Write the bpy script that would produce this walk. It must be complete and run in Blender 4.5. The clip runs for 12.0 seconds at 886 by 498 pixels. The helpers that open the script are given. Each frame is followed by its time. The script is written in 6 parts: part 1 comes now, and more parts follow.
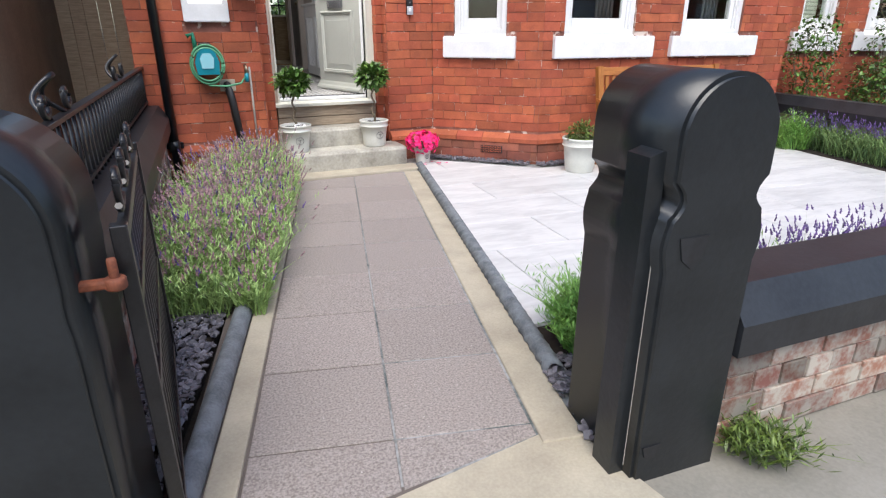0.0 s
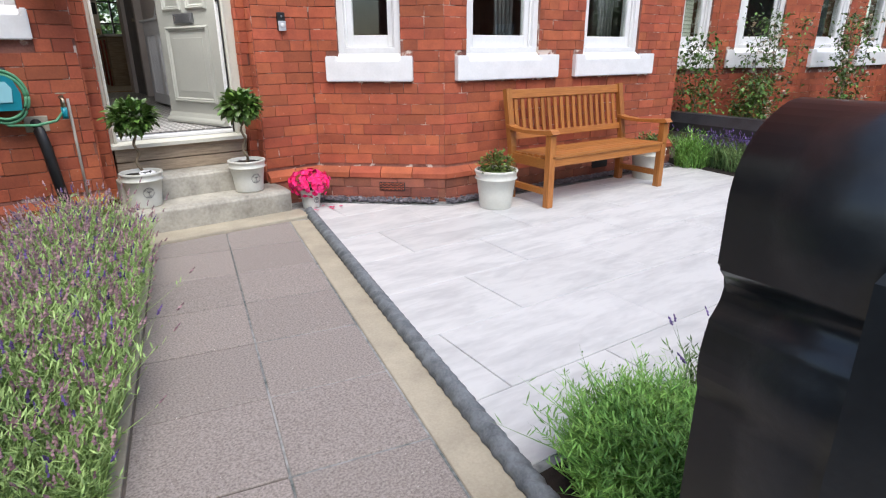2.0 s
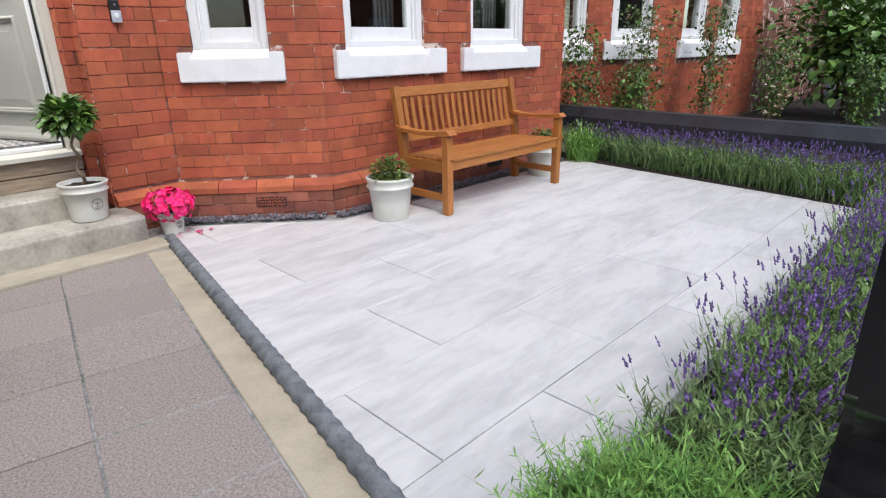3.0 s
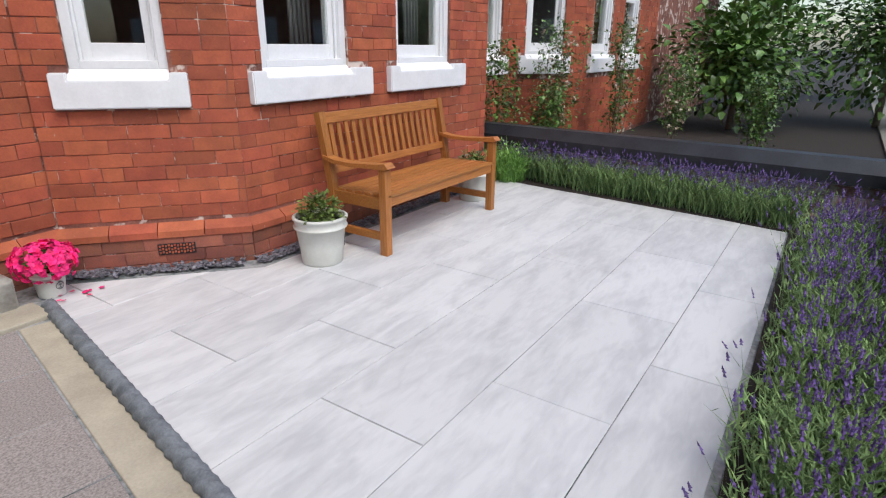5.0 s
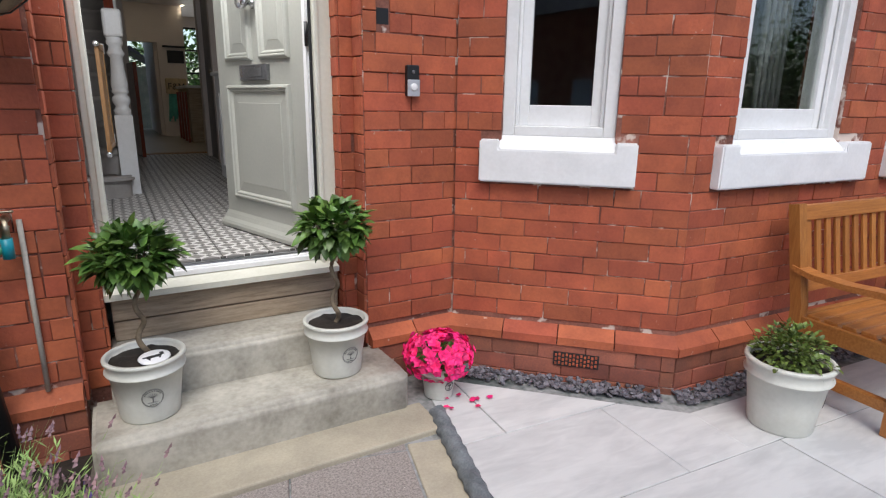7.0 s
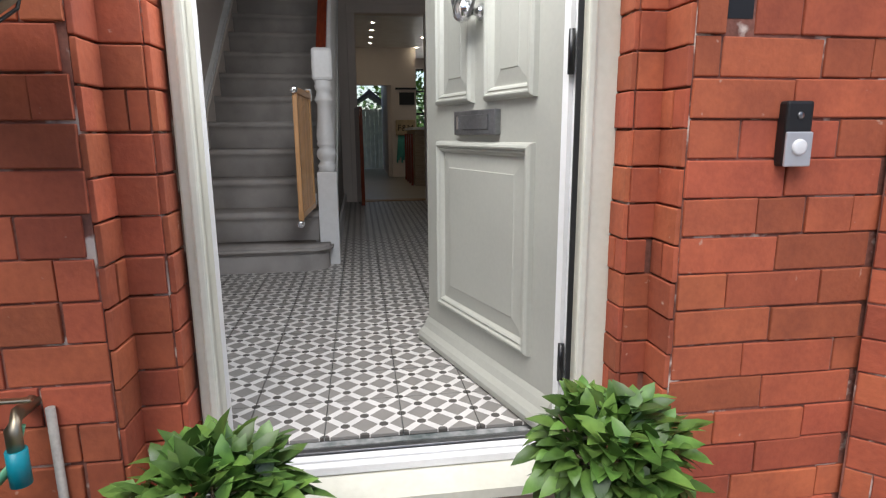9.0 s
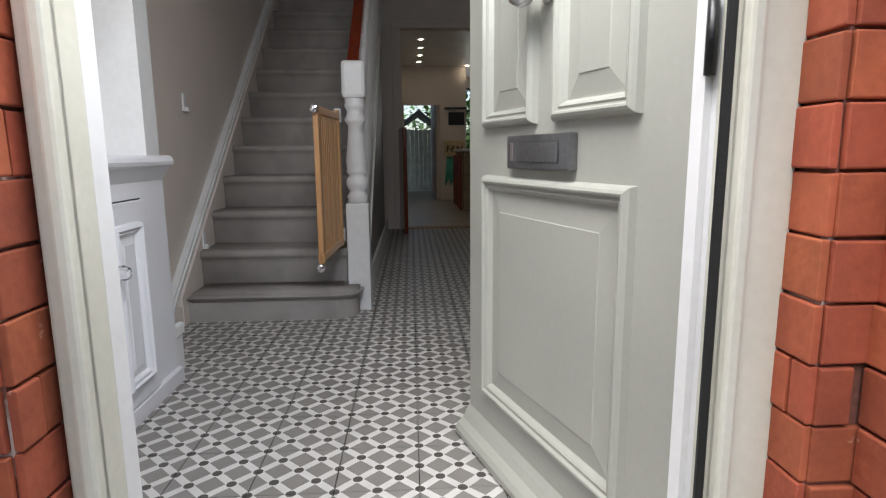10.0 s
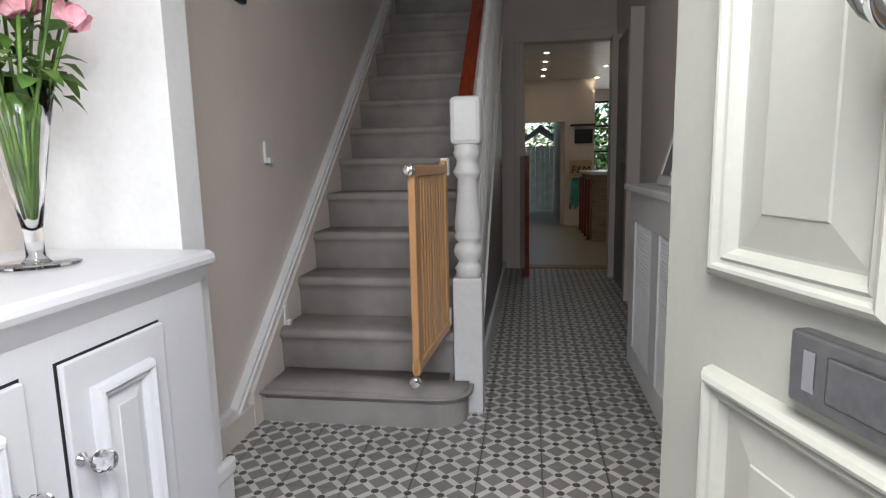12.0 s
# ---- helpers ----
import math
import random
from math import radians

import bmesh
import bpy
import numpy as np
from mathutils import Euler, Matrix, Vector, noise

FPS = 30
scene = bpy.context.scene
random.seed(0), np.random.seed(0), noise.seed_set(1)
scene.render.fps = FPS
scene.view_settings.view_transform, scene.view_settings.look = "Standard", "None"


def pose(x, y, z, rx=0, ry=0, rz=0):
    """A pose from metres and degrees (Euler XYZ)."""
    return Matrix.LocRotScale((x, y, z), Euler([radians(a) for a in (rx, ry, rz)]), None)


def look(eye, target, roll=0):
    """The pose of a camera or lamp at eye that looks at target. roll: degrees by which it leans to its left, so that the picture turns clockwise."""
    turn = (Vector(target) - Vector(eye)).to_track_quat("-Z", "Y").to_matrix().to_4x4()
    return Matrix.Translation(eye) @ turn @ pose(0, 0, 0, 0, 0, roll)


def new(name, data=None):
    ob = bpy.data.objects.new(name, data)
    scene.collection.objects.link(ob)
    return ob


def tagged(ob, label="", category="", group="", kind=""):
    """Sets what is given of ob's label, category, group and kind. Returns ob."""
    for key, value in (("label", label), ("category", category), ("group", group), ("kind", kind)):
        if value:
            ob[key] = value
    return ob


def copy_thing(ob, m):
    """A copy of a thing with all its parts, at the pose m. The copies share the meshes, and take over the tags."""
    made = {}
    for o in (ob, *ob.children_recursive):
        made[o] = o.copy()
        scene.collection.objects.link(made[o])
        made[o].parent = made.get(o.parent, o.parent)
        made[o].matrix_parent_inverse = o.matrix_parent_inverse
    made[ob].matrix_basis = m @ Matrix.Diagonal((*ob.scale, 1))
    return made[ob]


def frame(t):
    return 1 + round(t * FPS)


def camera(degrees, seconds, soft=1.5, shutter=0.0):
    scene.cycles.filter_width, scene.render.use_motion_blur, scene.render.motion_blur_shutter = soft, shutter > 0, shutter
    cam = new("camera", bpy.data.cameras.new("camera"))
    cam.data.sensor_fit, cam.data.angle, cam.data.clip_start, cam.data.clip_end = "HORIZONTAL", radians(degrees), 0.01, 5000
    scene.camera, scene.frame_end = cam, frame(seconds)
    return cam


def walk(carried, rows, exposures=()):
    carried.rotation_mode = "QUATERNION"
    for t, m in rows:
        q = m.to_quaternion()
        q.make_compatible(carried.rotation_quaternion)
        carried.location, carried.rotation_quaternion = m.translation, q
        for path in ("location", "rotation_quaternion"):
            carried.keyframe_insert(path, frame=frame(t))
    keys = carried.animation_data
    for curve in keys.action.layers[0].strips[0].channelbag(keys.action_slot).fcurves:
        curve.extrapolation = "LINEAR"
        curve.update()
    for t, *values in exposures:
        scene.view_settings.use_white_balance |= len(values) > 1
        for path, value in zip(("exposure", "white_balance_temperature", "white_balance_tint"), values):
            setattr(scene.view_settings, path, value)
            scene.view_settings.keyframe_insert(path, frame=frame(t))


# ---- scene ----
cam = camera(75.7, 12.0, soft=1.2)
PATH = [
    (0, (-0.526, -2.872, 1.227), (0.118, -1.120, 0.511), 0.0),
    (0.5, (-0.481, -2.623, 1.221), (0.216, -0.890, 0.506), -0.1),
    (1, (-0.444, -2.410, 1.213), (0.342, -0.707, 0.517), -0.2),
    (1.5, (-0.422, -2.182, 1.216), (0.473, -0.527, 0.537), -0.2),
    (2, (-0.382, -1.943, 1.211), (0.656, -0.365, 0.555), -0.3),
    (2.5, (-0.237, -1.738, 1.179), (0.934, -0.256, 0.522), -1.0),
    (3, (-0.131, -1.528, 1.200), (1.200, -0.196, 0.526), -0.9),
    (3.5, (-0.091, -1.417, 1.273), (1.388, -0.269, 0.571), -0.6),
    (3.7, (-0.081, -1.383, 1.269), (1.450, -0.304, 0.569), -0.5),
    (5.3, (0.071, -0.824, 1.352), (1.630, 0.232, 0.678), 0.5),
    (5.5, (0.105, -0.699, 1.357), (1.622, 0.427, 0.701), 0.6),
    (6, (0.158, -0.416, 1.388), (1.504, 0.927, 0.770), 0.8),
    (6.5, (0.147, -0.067, 1.345), (1.269, 1.498, 0.803), 0.7),
    (7, (0.159, 0.254, 1.346), (1.006, 1.995, 0.844), 0.9),
    (7.5, (0.240, 0.571, 1.376), (0.825, 2.421, 0.888), 0.9),
    (7.7, (0.266, 0.692, 1.393), (0.764, 2.568, 0.911), 0.8),
    (9.3, (0.389, 1.726, 1.452), (0.481, 3.689, 1.077), -0.4),
    (9.5, (0.405, 1.831, 1.462), (0.465, 3.797, 1.103), -0.3),
    (10, (0.412, 2.109, 1.471), (0.381, 4.081, 1.138), -0.5),
    (10.5, (0.385, 2.341, 1.505), (0.254, 4.312, 1.192), -0.4),
    (11, (0.355, 2.544, 1.530), (0.113, 4.506, 1.227), -0.6),
    (11.5, (0.338, 2.741, 1.576), (-0.009, 4.688, 1.275), -0.8),
    (12, (0.324, 2.853, 1.679), (-0.112, 4.782, 1.382), -1.2),
]
walk(cam, [(t, look(eye, target, roll)) for t, eye, target, roll in PATH],
     exposures=[(0, 1.25), (1, 1.17), (2, 1.06), (3.5, 0.9), (5.5, 0.8), (7, 0.72), (7.7, 0.78), (9.3, 0.9), (10.5, 0.9), (11.5, 1.12), (12, 1.38)])

# ---- world, sun, window light ----
world = bpy.data.worlds.new("sky")
scene.world = world
world.use_nodes = True
wn = world.node_tree
sky = wn.nodes.new("ShaderNodeTexSky")
sky.sky_type, sky.sun_disc = "NISHITA", False
sky.sun_elevation, sky.sun_rotation = radians(58), radians(200)
sky.dust_density, sky.ozone_density = 1.8, 1.0
wn.links.new(sky.outputs[0], wn.nodes["Background"].inputs[0])
wn.nodes["Background"].inputs[1].default_value = 0.13
sun = new("sun", bpy.data.lights.new("sun", "SUN"))
sun.data.energy, sun.data.angle, sun.data.color = 1.2, radians(40), (1.0, 0.985, 0.95)
sun.matrix_world = look((-3, -8, 13), (0, 0, 0))


# frames of the plan: the porch and hall stand a little askew to the bay, the path runs askew to both
H = pose(0.4, 2.85, 0, 0, 0, 4)
P = pose(0.078, -0.068, 0, 0, 0, -9.8)
HZ = 0.63  # hall floor


def area_lamp(name, m, sx, sy, watts, colour):
    ob = new(name, bpy.data.lights.new(name, "AREA"))
    ob.data.shape, ob.data.size, ob.data.size_y = "RECTANGLE", sx, sy
    ob.data.energy, ob.data.color = watts, colour
    ob.matrix_world = m
    return ob


# ---- materials ----
def mat(name, base, rough=0.6, metal=0.0, dark=None, scale=8.0, fine=90.0, bump=0.15, vary=0.0, amount=0.5, coat=0.0, spec=0.5, detail=6.0):
    """A surface with stains at one scale, grain at another and relief from both. vary: how far single pieces differ."""
    m = bpy.data.materials.new(name)
    m.use_nodes = True
    n, l = m.node_tree.nodes, m.node_tree.links
    b = n["Principled BSDF"]
    b.inputs["Roughness"].default_value, b.inputs["Metallic"].default_value = rough, metal
    b.inputs["Coat Weight"].default_value = coat
    b.inputs["Specular IOR Level"].default_value = spec
    tc = n.new("ShaderNodeNewGeometry")
    big, small = n.new("ShaderNodeTexNoise"), n.new("ShaderNodeTexNoise")
    for node, sc in ((big, scale), (small, fine)):
        node.inputs["Scale"].default_value, node.inputs["Detail"].default_value = sc, detail
        l.new(tc.outputs["Position"], node.inputs["Vector"])
    mix = n.new("ShaderNodeMix")
    mix.data_type = "RGBA"
    dark = dark or [c * 0.7 for c in base]
    mix.inputs[6].default_value, mix.inputs[7].default_value = (*dark, 1), (*base, 1)
    add = n.new("ShaderNodeMath")
    add.operation = "MULTIPLY_ADD"
    l.new(small.outputs[0], add.inputs[0])
    add.inputs[1].default_value = 0.5
    l.new(big.outputs[0], add.inputs[2])
    ramp = n.new("ShaderNodeMapRange")
    ramp.inputs[1].default_value, ramp.inputs[2].default_value = 0.75 - amount * 0.45, 0.75 + amount * 0.3
    l.new(add.outputs[0], ramp.inputs[0])
    l.new(ramp.outputs[0], mix.inputs[0])
    colour = mix.outputs[2]
    if vary:
        info, hsv, sumr, mr = n.new("ShaderNodeObjectInfo"), n.new("ShaderNodeHueSaturation"), n.new("ShaderNodeMath"), n.new("ShaderNodeMapRange")
        sumr.operation = "ADD"
        l.new(info.outputs["Random"], sumr.inputs[0])
        l.new(tc.outputs["Random Per Island"], sumr.inputs[1])
        frac = n.new("ShaderNodeMath")
        frac.operation = "FRACT"
        l.new(sumr.outputs[0], frac.inputs[0])
        mr.inputs[3].default_value, mr.inputs[4].default_value = 1 - vary, 1 + vary
        l.new(frac.outputs[0], mr.inputs[0])
        l.new(mr.outputs[0], hsv.inputs["Value"])
        mr2 = n.new("ShaderNodeMapRange")
        mr2.inputs[3].default_value, mr2.inputs[4].default_value = 0.5 - vary * 0.012, 0.5 + vary * 0.03
        tw = n.new("ShaderNodeMath")
        tw.operation = "MULTIPLY_ADD"
        tw.inputs[1].default_value, tw.inputs[2].default_value = 7.3, 0.2
        fr2 = n.new("ShaderNodeMath")
        fr2.operation = "FRACT"
        l.new(frac.outputs[0], tw.inputs[0])
        l.new(tw.outputs[0], fr2.inputs[0])
        l.new(fr2.outputs[0], mr2.inputs[0])
        l.new(mr2.outputs[0], hsv.inputs["Hue"])
        l.new(colour, hsv.inputs["Color"])
        colour = hsv.outputs[0]
    l.new(colour, b.inputs["Base Color"])
    if bump:
        bp = n.new("ShaderNodeBump")
        bp.inputs["Strength"].default_value, bp.inputs["Distance"].default_value = bump, 0.004
        l.new(add.outputs[0], bp.inputs["Height"])
        l.new(bp.outputs[0], b.inputs["Normal"])
    return m


def plain(name, base, rough=0.5, metal=0.0, emit=0.0, trans=0.0):
    m = bpy.data.materials.new(name)
    m.use_nodes = True
    b = m.node_tree.nodes["Principled BSDF"]
    b.inputs["Base Color"].default_value = (*base, 1)
    b.inputs["Roughness"].default_value, b.inputs["Metallic"].default_value = rough, metal
    b.inputs["Transmission Weight"].default_value = trans
    if emit:
        b.inputs["Emission Color"].default_value, b.inputs["Emission Strength"].default_value = (*base, 1), emit
    return m


def wood(name, base, dark, rough=0.45, stretch=(1, 14, 14), scale=6.0, coat=0.0):
    m = mat(name, base, rough, dark=dark, scale=scale, fine=scale * 6, bump=0.12, amount=0.6, vary=0.12, coat=coat)
    n, l = m.node_tree.nodes, m.node_tree.links
    tc, mp = n.new("ShaderNodeTexCoord"), n.new("ShaderNodeMapping")
    mp.inputs["Scale"].default_value = stretch
    l.new(tc.outputs["Object"], mp.inputs["Vector"])
    for node in n:
        if node.type == "TEX_NOISE":
            l.new(mp.outputs[0], node.inputs["Vector"])
    return m


def flecked(m, pale, scale, level):
    """Small pale scuffs and mortar smears over a surface."""
    n, l = m.node_tree.nodes, m.node_tree.links
    b = n["Principled BSDF"]
    source = b.inputs["Base Color"].links[0].from_socket
    geo, spots, rg, mix = n.new("ShaderNodeNewGeometry"), n.new("ShaderNodeTexNoise"), n.new("ShaderNodeMapRange"), n.new("ShaderNodeMix")
    spots.inputs["Scale"].default_value, spots.inputs["Detail"].default_value = scale, 7
    l.new(geo.outputs["Position"], spots.inputs["Vector"])
    rg.inputs[1].default_value, rg.inputs[2].default_value = level, level + 0.06
    l.new(spots.outputs[0], rg.inputs[0])
    mix.data_type = "RGBA"
    mix.inputs[7].default_value = (*pale, 1)
    l.new(rg.outputs[0], mix.inputs[0])
    l.new(source, mix.inputs[6])
    l.new(mix.outputs[2], b.inputs["Base Color"])
    return m


BRICK = flecked(mat("red_brick", (0.43, 0.102, 0.047), 0.78, dark=(0.26, 0.058, 0.03), scale=9, fine=70, bump=0.8, vary=0.22, amount=0.75), (0.52, 0.33, 0.25), 30, 0.7)
DIRTY_BRICK = mat("damp_stained_brick", (0.33, 0.1, 0.06), 0.8, dark=(0.13, 0.05, 0.04), scale=6, fine=120, bump=0.45, vary=0.3, amount=0.8)
OLD_BRICK = mat("weathered_brick", (0.4, 0.36, 0.31), 0.85, dark=(0.27, 0.12, 0.09), scale=13, fine=60, bump=0.7, vary=0.5, amount=0.35)
MORTAR = flecked(mat("red_mortar", (0.3, 0.12, 0.085), 0.9, dark=(0.1, 0.036, 0.025), scale=6, fine=90, bump=0.5, amount=0.6), (0.6, 0.49, 0.42), 11, 0.56)
PALE_MORTAR = mat("pale_mortar", (0.5, 0.46, 0.4), 0.9, scale=10, fine=120, bump=0.4)
WHITE = mat("white_paint", (0.8, 0.8, 0.8), 0.4, dark=(0.72, 0.72, 0.71), scale=4, fine=50, bump=0.04)
STONE_WHITE = mat("white_painted_stone", (0.82, 0.82, 0.82), 0.5, dark=(0.74, 0.74, 0.74), scale=7, fine=60, bump=0.2)
WALLPAINT = mat("wall_paint", (0.76, 0.68, 0.62), 0.6, dark=(0.7, 0.625, 0.57), scale=2, fine=60, bump=0.05)
GREYWHITE = mat("cabinet_paint", (0.76, 0.76, 0.79), 0.35, dark=(0.72, 0.72, 0.75), scale=3, fine=60, bump=0.03)
SAGE = mat("sage_grey_paint", (0.38, 0.38, 0.335), 0.38, dark=(0.345, 0.345, 0.305), scale=3, fine=70, bump=0.06)
CREAM = mat("cream_frame_paint", (0.66, 0.65, 0.56), 0.45, dark=(0.58, 0.57, 0.48), scale=4, fine=60, bump=0.08)
BLACK = mat("black_gloss_paint", (0.017, 0.02, 0.023), 0.3, dark=(0.009, 0.011, 0.013), scale=5, fine=50, bump=0.35)
COPING = mat("black_coping_paint", (0.026, 0.028, 0.032), 0.42, dark=(0.012, 0.012, 0.014), scale=5, fine=50, bump=0.25)
IRON = mat("black_iron", (0.014, 0.014, 0.016), 0.33, dark=(0.007, 0.007, 0.008), scale=15, fine=120, bump=0.2)
RUST = mat("rusty_iron", (0.3, 0.09, 0.04), 0.75, dark=(0.14, 0.045, 0.025), scale=25, fine=150, bump=0.4)
CONCRETE = mat("concrete", (0.47, 0.42, 0.32), 0.85, dark=(0.29, 0.255, 0.195), scale=5, fine=110, bump=0.3, amount=0.8)
STEPSTONE = mat("worn_step_concrete", (0.52, 0.49, 0.42), 0.8, dark=(0.2, 0.185, 0.15), scale=5, fine=45, bump=0.3, amount=0.8)
PATHTILE = flecked(mat("washed_aggregate_tile", (0.36, 0.315, 0.29), 0.85, dark=(0.17, 0.147, 0.133), scale=120, fine=260, bump=0.35, vary=0.06, amount=0.5), (0.56, 0.52, 0.48), 75, 0.68)
WHITESLAB = mat("pale_porcelain_slab", (0.61, 0.615, 0.608), 0.5, dark=(0.48, 0.487, 0.487), scale=2.6, fine=11, bump=0.06, vary=0.05, amount=0.42)
for _n in WHITESLAB.node_tree.nodes:
    if _n.type == "TEX_NOISE":
        _m = WHITESLAB.node_tree.nodes.new("ShaderNodeMapping")
        _m.inputs["Scale"].default_value, _m.inputs["Rotation"].default_value = (0.75, 2.6, 1.0), (0, 0, radians(-24))
        _g = WHITESLAB.node_tree.nodes.new("ShaderNodeNewGeometry")
        WHITESLAB.node_tree.links.new(_g.outputs["Position"], _m.inputs["Vector"])
        WHITESLAB.node_tree.links.new(_m.outputs[0], _n.inputs["Vector"])
        _n.inputs["Distortion"].default_value = 0.7
PATHGROUT = flecked(mat("dark_path_joint", (0.15, 0.125, 0.11), 0.95, scale=6, fine=60), (0.55, 0.5, 0.45), 4, 0.72)
GROUT = mat("grey_grout", (0.34, 0.34, 0.335), 0.9, dark=(0.07, 0.088, 0.085), scale=2.2, fine=30, amount=0.35)
EARTH = mat("dark_soil", (0.03, 0.022, 0.016), 0.95, dark=(0.012, 0.009, 0.007), scale=30, fine=160, bump=0.9)
SLATE = mat("slate_chippings", (0.18, 0.17, 0.19), 0.5, dark=(0.08, 0.075, 0.09), scale=30, fine=120, vary=0.45, bump=0.3)
EDGING = mat("grey_edging", (0.2, 0.22, 0.235), 0.75, dark=(0.095, 0.105, 0.115), scale=14, fine=110, bump=0.5)
ROAD = mat("street_pavement", (0.28, 0.26, 0.22), 0.9, dark=(0.17, 0.16, 0.13), scale=3, fine=80, bump=0.5, amount=0.8)
RENDER = mat("brown_render", (0.5, 0.33, 0.2), 0.85, dark=(0.26, 0.16, 0.1), scale=1.6, fine=45, bump=0.4, amount=0.9)
TEAK = wood("oiled_teak", (0.44, 0.17, 0.042), (0.27, 0.09, 0.02), 0.42)
TEAKZ = wood("oiled_teak_upright", (0.44, 0.17, 0.042), (0.27, 0.09, 0.02), 0.42, (14, 14, 1))
BEECH = wood("beech", (0.55, 0.3, 0.13), (0.45, 0.23, 0.09), 0.4, (14, 14, 1))
MAHOG = wood("mahogany", (0.24, 0.035, 0.01), (0.13, 0.018, 0.006), 0.25, (14, 1, 3), coat=0.3)
OLDWOOD = wood("bare_weathered_wood", (0.42, 0.33, 0.235), (0.22, 0.16, 0.105), 0.8, (1.2, 14, 14))
OAK = wood("oak_board", (0.4, 0.24, 0.11), (0.3, 0.17, 0.07), 0.4)
POT = mat("pale_grey_glazed_clay", (0.65, 0.65, 0.59), 0.4, dark=(0.57, 0.57, 0.51), scale=8, fine=60, bump=0.08)
POTMARK = plain("grey_stamp", (0.17, 0.17, 0.16), 0.7)
CARPET = mat("grey_carpet", (0.42, 0.392, 0.368), 0.98, dark=(0.32, 0.298, 0.28), scale=6, fine=330, bump=0.9, spec=0.1)
CHROME = plain("chrome", (0.75, 0.75, 0.77), 0.12, 1.0)
SATIN = plain("satin_silver", (0.62, 0.63, 0.65), 0.45, 0.6)
STEEL = mat("satin_steel", (0.3, 0.3, 0.31), 0.3, 0.9, scale=5, fine=80, bump=0.03)
LEAF = mat("laurel_leaf", (0.115, 0.21, 0.04), 0.4, dark=(0.05, 0.105, 0.02), scale=14, fine=60, vary=0.5, bump=0.1)
BOXLEAF = mat("box_leaf", (0.15, 0.21, 0.04), 0.5, dark=(0.05, 0.085, 0.017), scale=14, fine=60, vary=0.5, bump=0.1)
LAVLEAF = mat("lavender_leaf", (0.36, 0.5, 0.18), 0.75, dark=(0.25, 0.37, 0.11), scale=7, fine=40, vary=0.3, bump=0)
LAVGREY = mat("dark_lavender_leaf", (0.2, 0.3, 0.1), 0.75, dark=(0.09, 0.16, 0.05), scale=7, fine=40, vary=0.45, bump=0)
ROSEMARY = mat("rosemary_leaf", (0.24, 0.44, 0.09), 0.65, dark=(0.09, 0.22, 0.035), scale=9, fine=40, vary=0.4, bump=0)
PURPLE = mat("lavender_flower", (0.15, 0.095, 0.28), 0.8, dark=(0.07, 0.04, 0.13), scale=20, fine=80, vary=0.4, bump=0)
FADED = mat("faded_flower", (0.38, 0.24, 0.25), 0.85, dark=(0.2, 0.11, 0.15), scale=20, fine=80, vary=0.4, bump=0)
PINK = mat("pink_petal", (0.92, 0.025, 0.23), 0.6, dark=(0.75, 0.01, 0.14), scale=30, fine=90, vary=0.3, bump=0)
ROSE = mat("pale_pink_rose", (0.8, 0.42, 0.47), 0.6, dark=(0.68, 0.24, 0.32), scale=30, fine=90, vary=0.2, bump=0)
BARK = mat("twisted_bark", (0.22, 0.17, 0.11), 0.85, dark=(0.12, 0.09, 0.06), scale=20, fine=120, bump=0.4)
TEAL = mat("teal_plastic", (0.005, 0.24, 0.3), 0.35, dark=(0.004, 0.2, 0.26), bump=0)
TEALPALE = plain("pale_teal_plastic", (0.3, 0.62, 0.68), 0.4)
GREEN = plain("green_plastic", (0.01, 0.16, 0.09), 0.4)
HOSE = plain("pale_green_hose", (0.1, 0.32, 0.17), 0.4)
# black of rubber and plastic parts, and of shade painted into gaps and holes
BLACKSHADE = plain("black_parts_and_shade", (0.012, 0.012, 0.013), 0.5)
BRASS = plain("aged_brass", (0.35, 0.3, 0.22), 0.4, 1.0)
BLINDS = mat("pale_green_blind", (0.5, 0.52, 0.42), 0.6, bump=0)
CURTAIN = mat("grey_curtain", (0.2, 0.205, 0.2), 0.8, scale=4, fine=90)
# dark colour stands for the missing light inside the front rooms
INSIDE = mat("dim_room_shade", (0.16, 0.15, 0.13), 0.9, bump=0)
LAMPGLOW = plain("downlight_glow", (1.0, 0.85, 0.62), 0.5, emit=34)
FLOORBOARD = mat("pale_kitchen_tile", (0.5, 0.46, 0.38), 0.35, dark=(0.44, 0.4, 0.32), scale=3, fine=50, bump=0.05, vary=0.06)
# white paint turned grey: shade put into the colour of hall parts
SHADEDPAINT = mat("shaded_grey_paint", (0.3, 0.29, 0.29), 0.5, bump=0.04)
MIRRORGLASS = plain("mirror", (0.8, 0.8, 0.8), 0.03, 1.0)
BARE = plain("black_lettering", (0.02, 0.02, 0.02), 0.7)
CANVAS = mat("cream_canvas", (0.58, 0.45, 0.28), 0.8, scale=20, fine=200)
AQUA = mat("aqua_cloth", (0.12, 0.5, 0.43), 0.8, scale=20, fine=200)


def glass(name, tint=(0.9, 0.95, 0.94), rough=0.0):
    m = bpy.data.materials.new(name)
    m.use_nodes = True
    b = m.node_tree.nodes["Principled BSDF"]
    b.inputs["Base Color"].default_value = (*tint, 1)
    b.inputs["Roughness"].default_value, b.inputs["Transmission Weight"].default_value, b.inputs["IOR"].default_value = rough, 1.0, 1.45
    return m


PANE = glass("window_glass")
CRYSTAL = glass("crystal", (0.97, 0.97, 0.98))


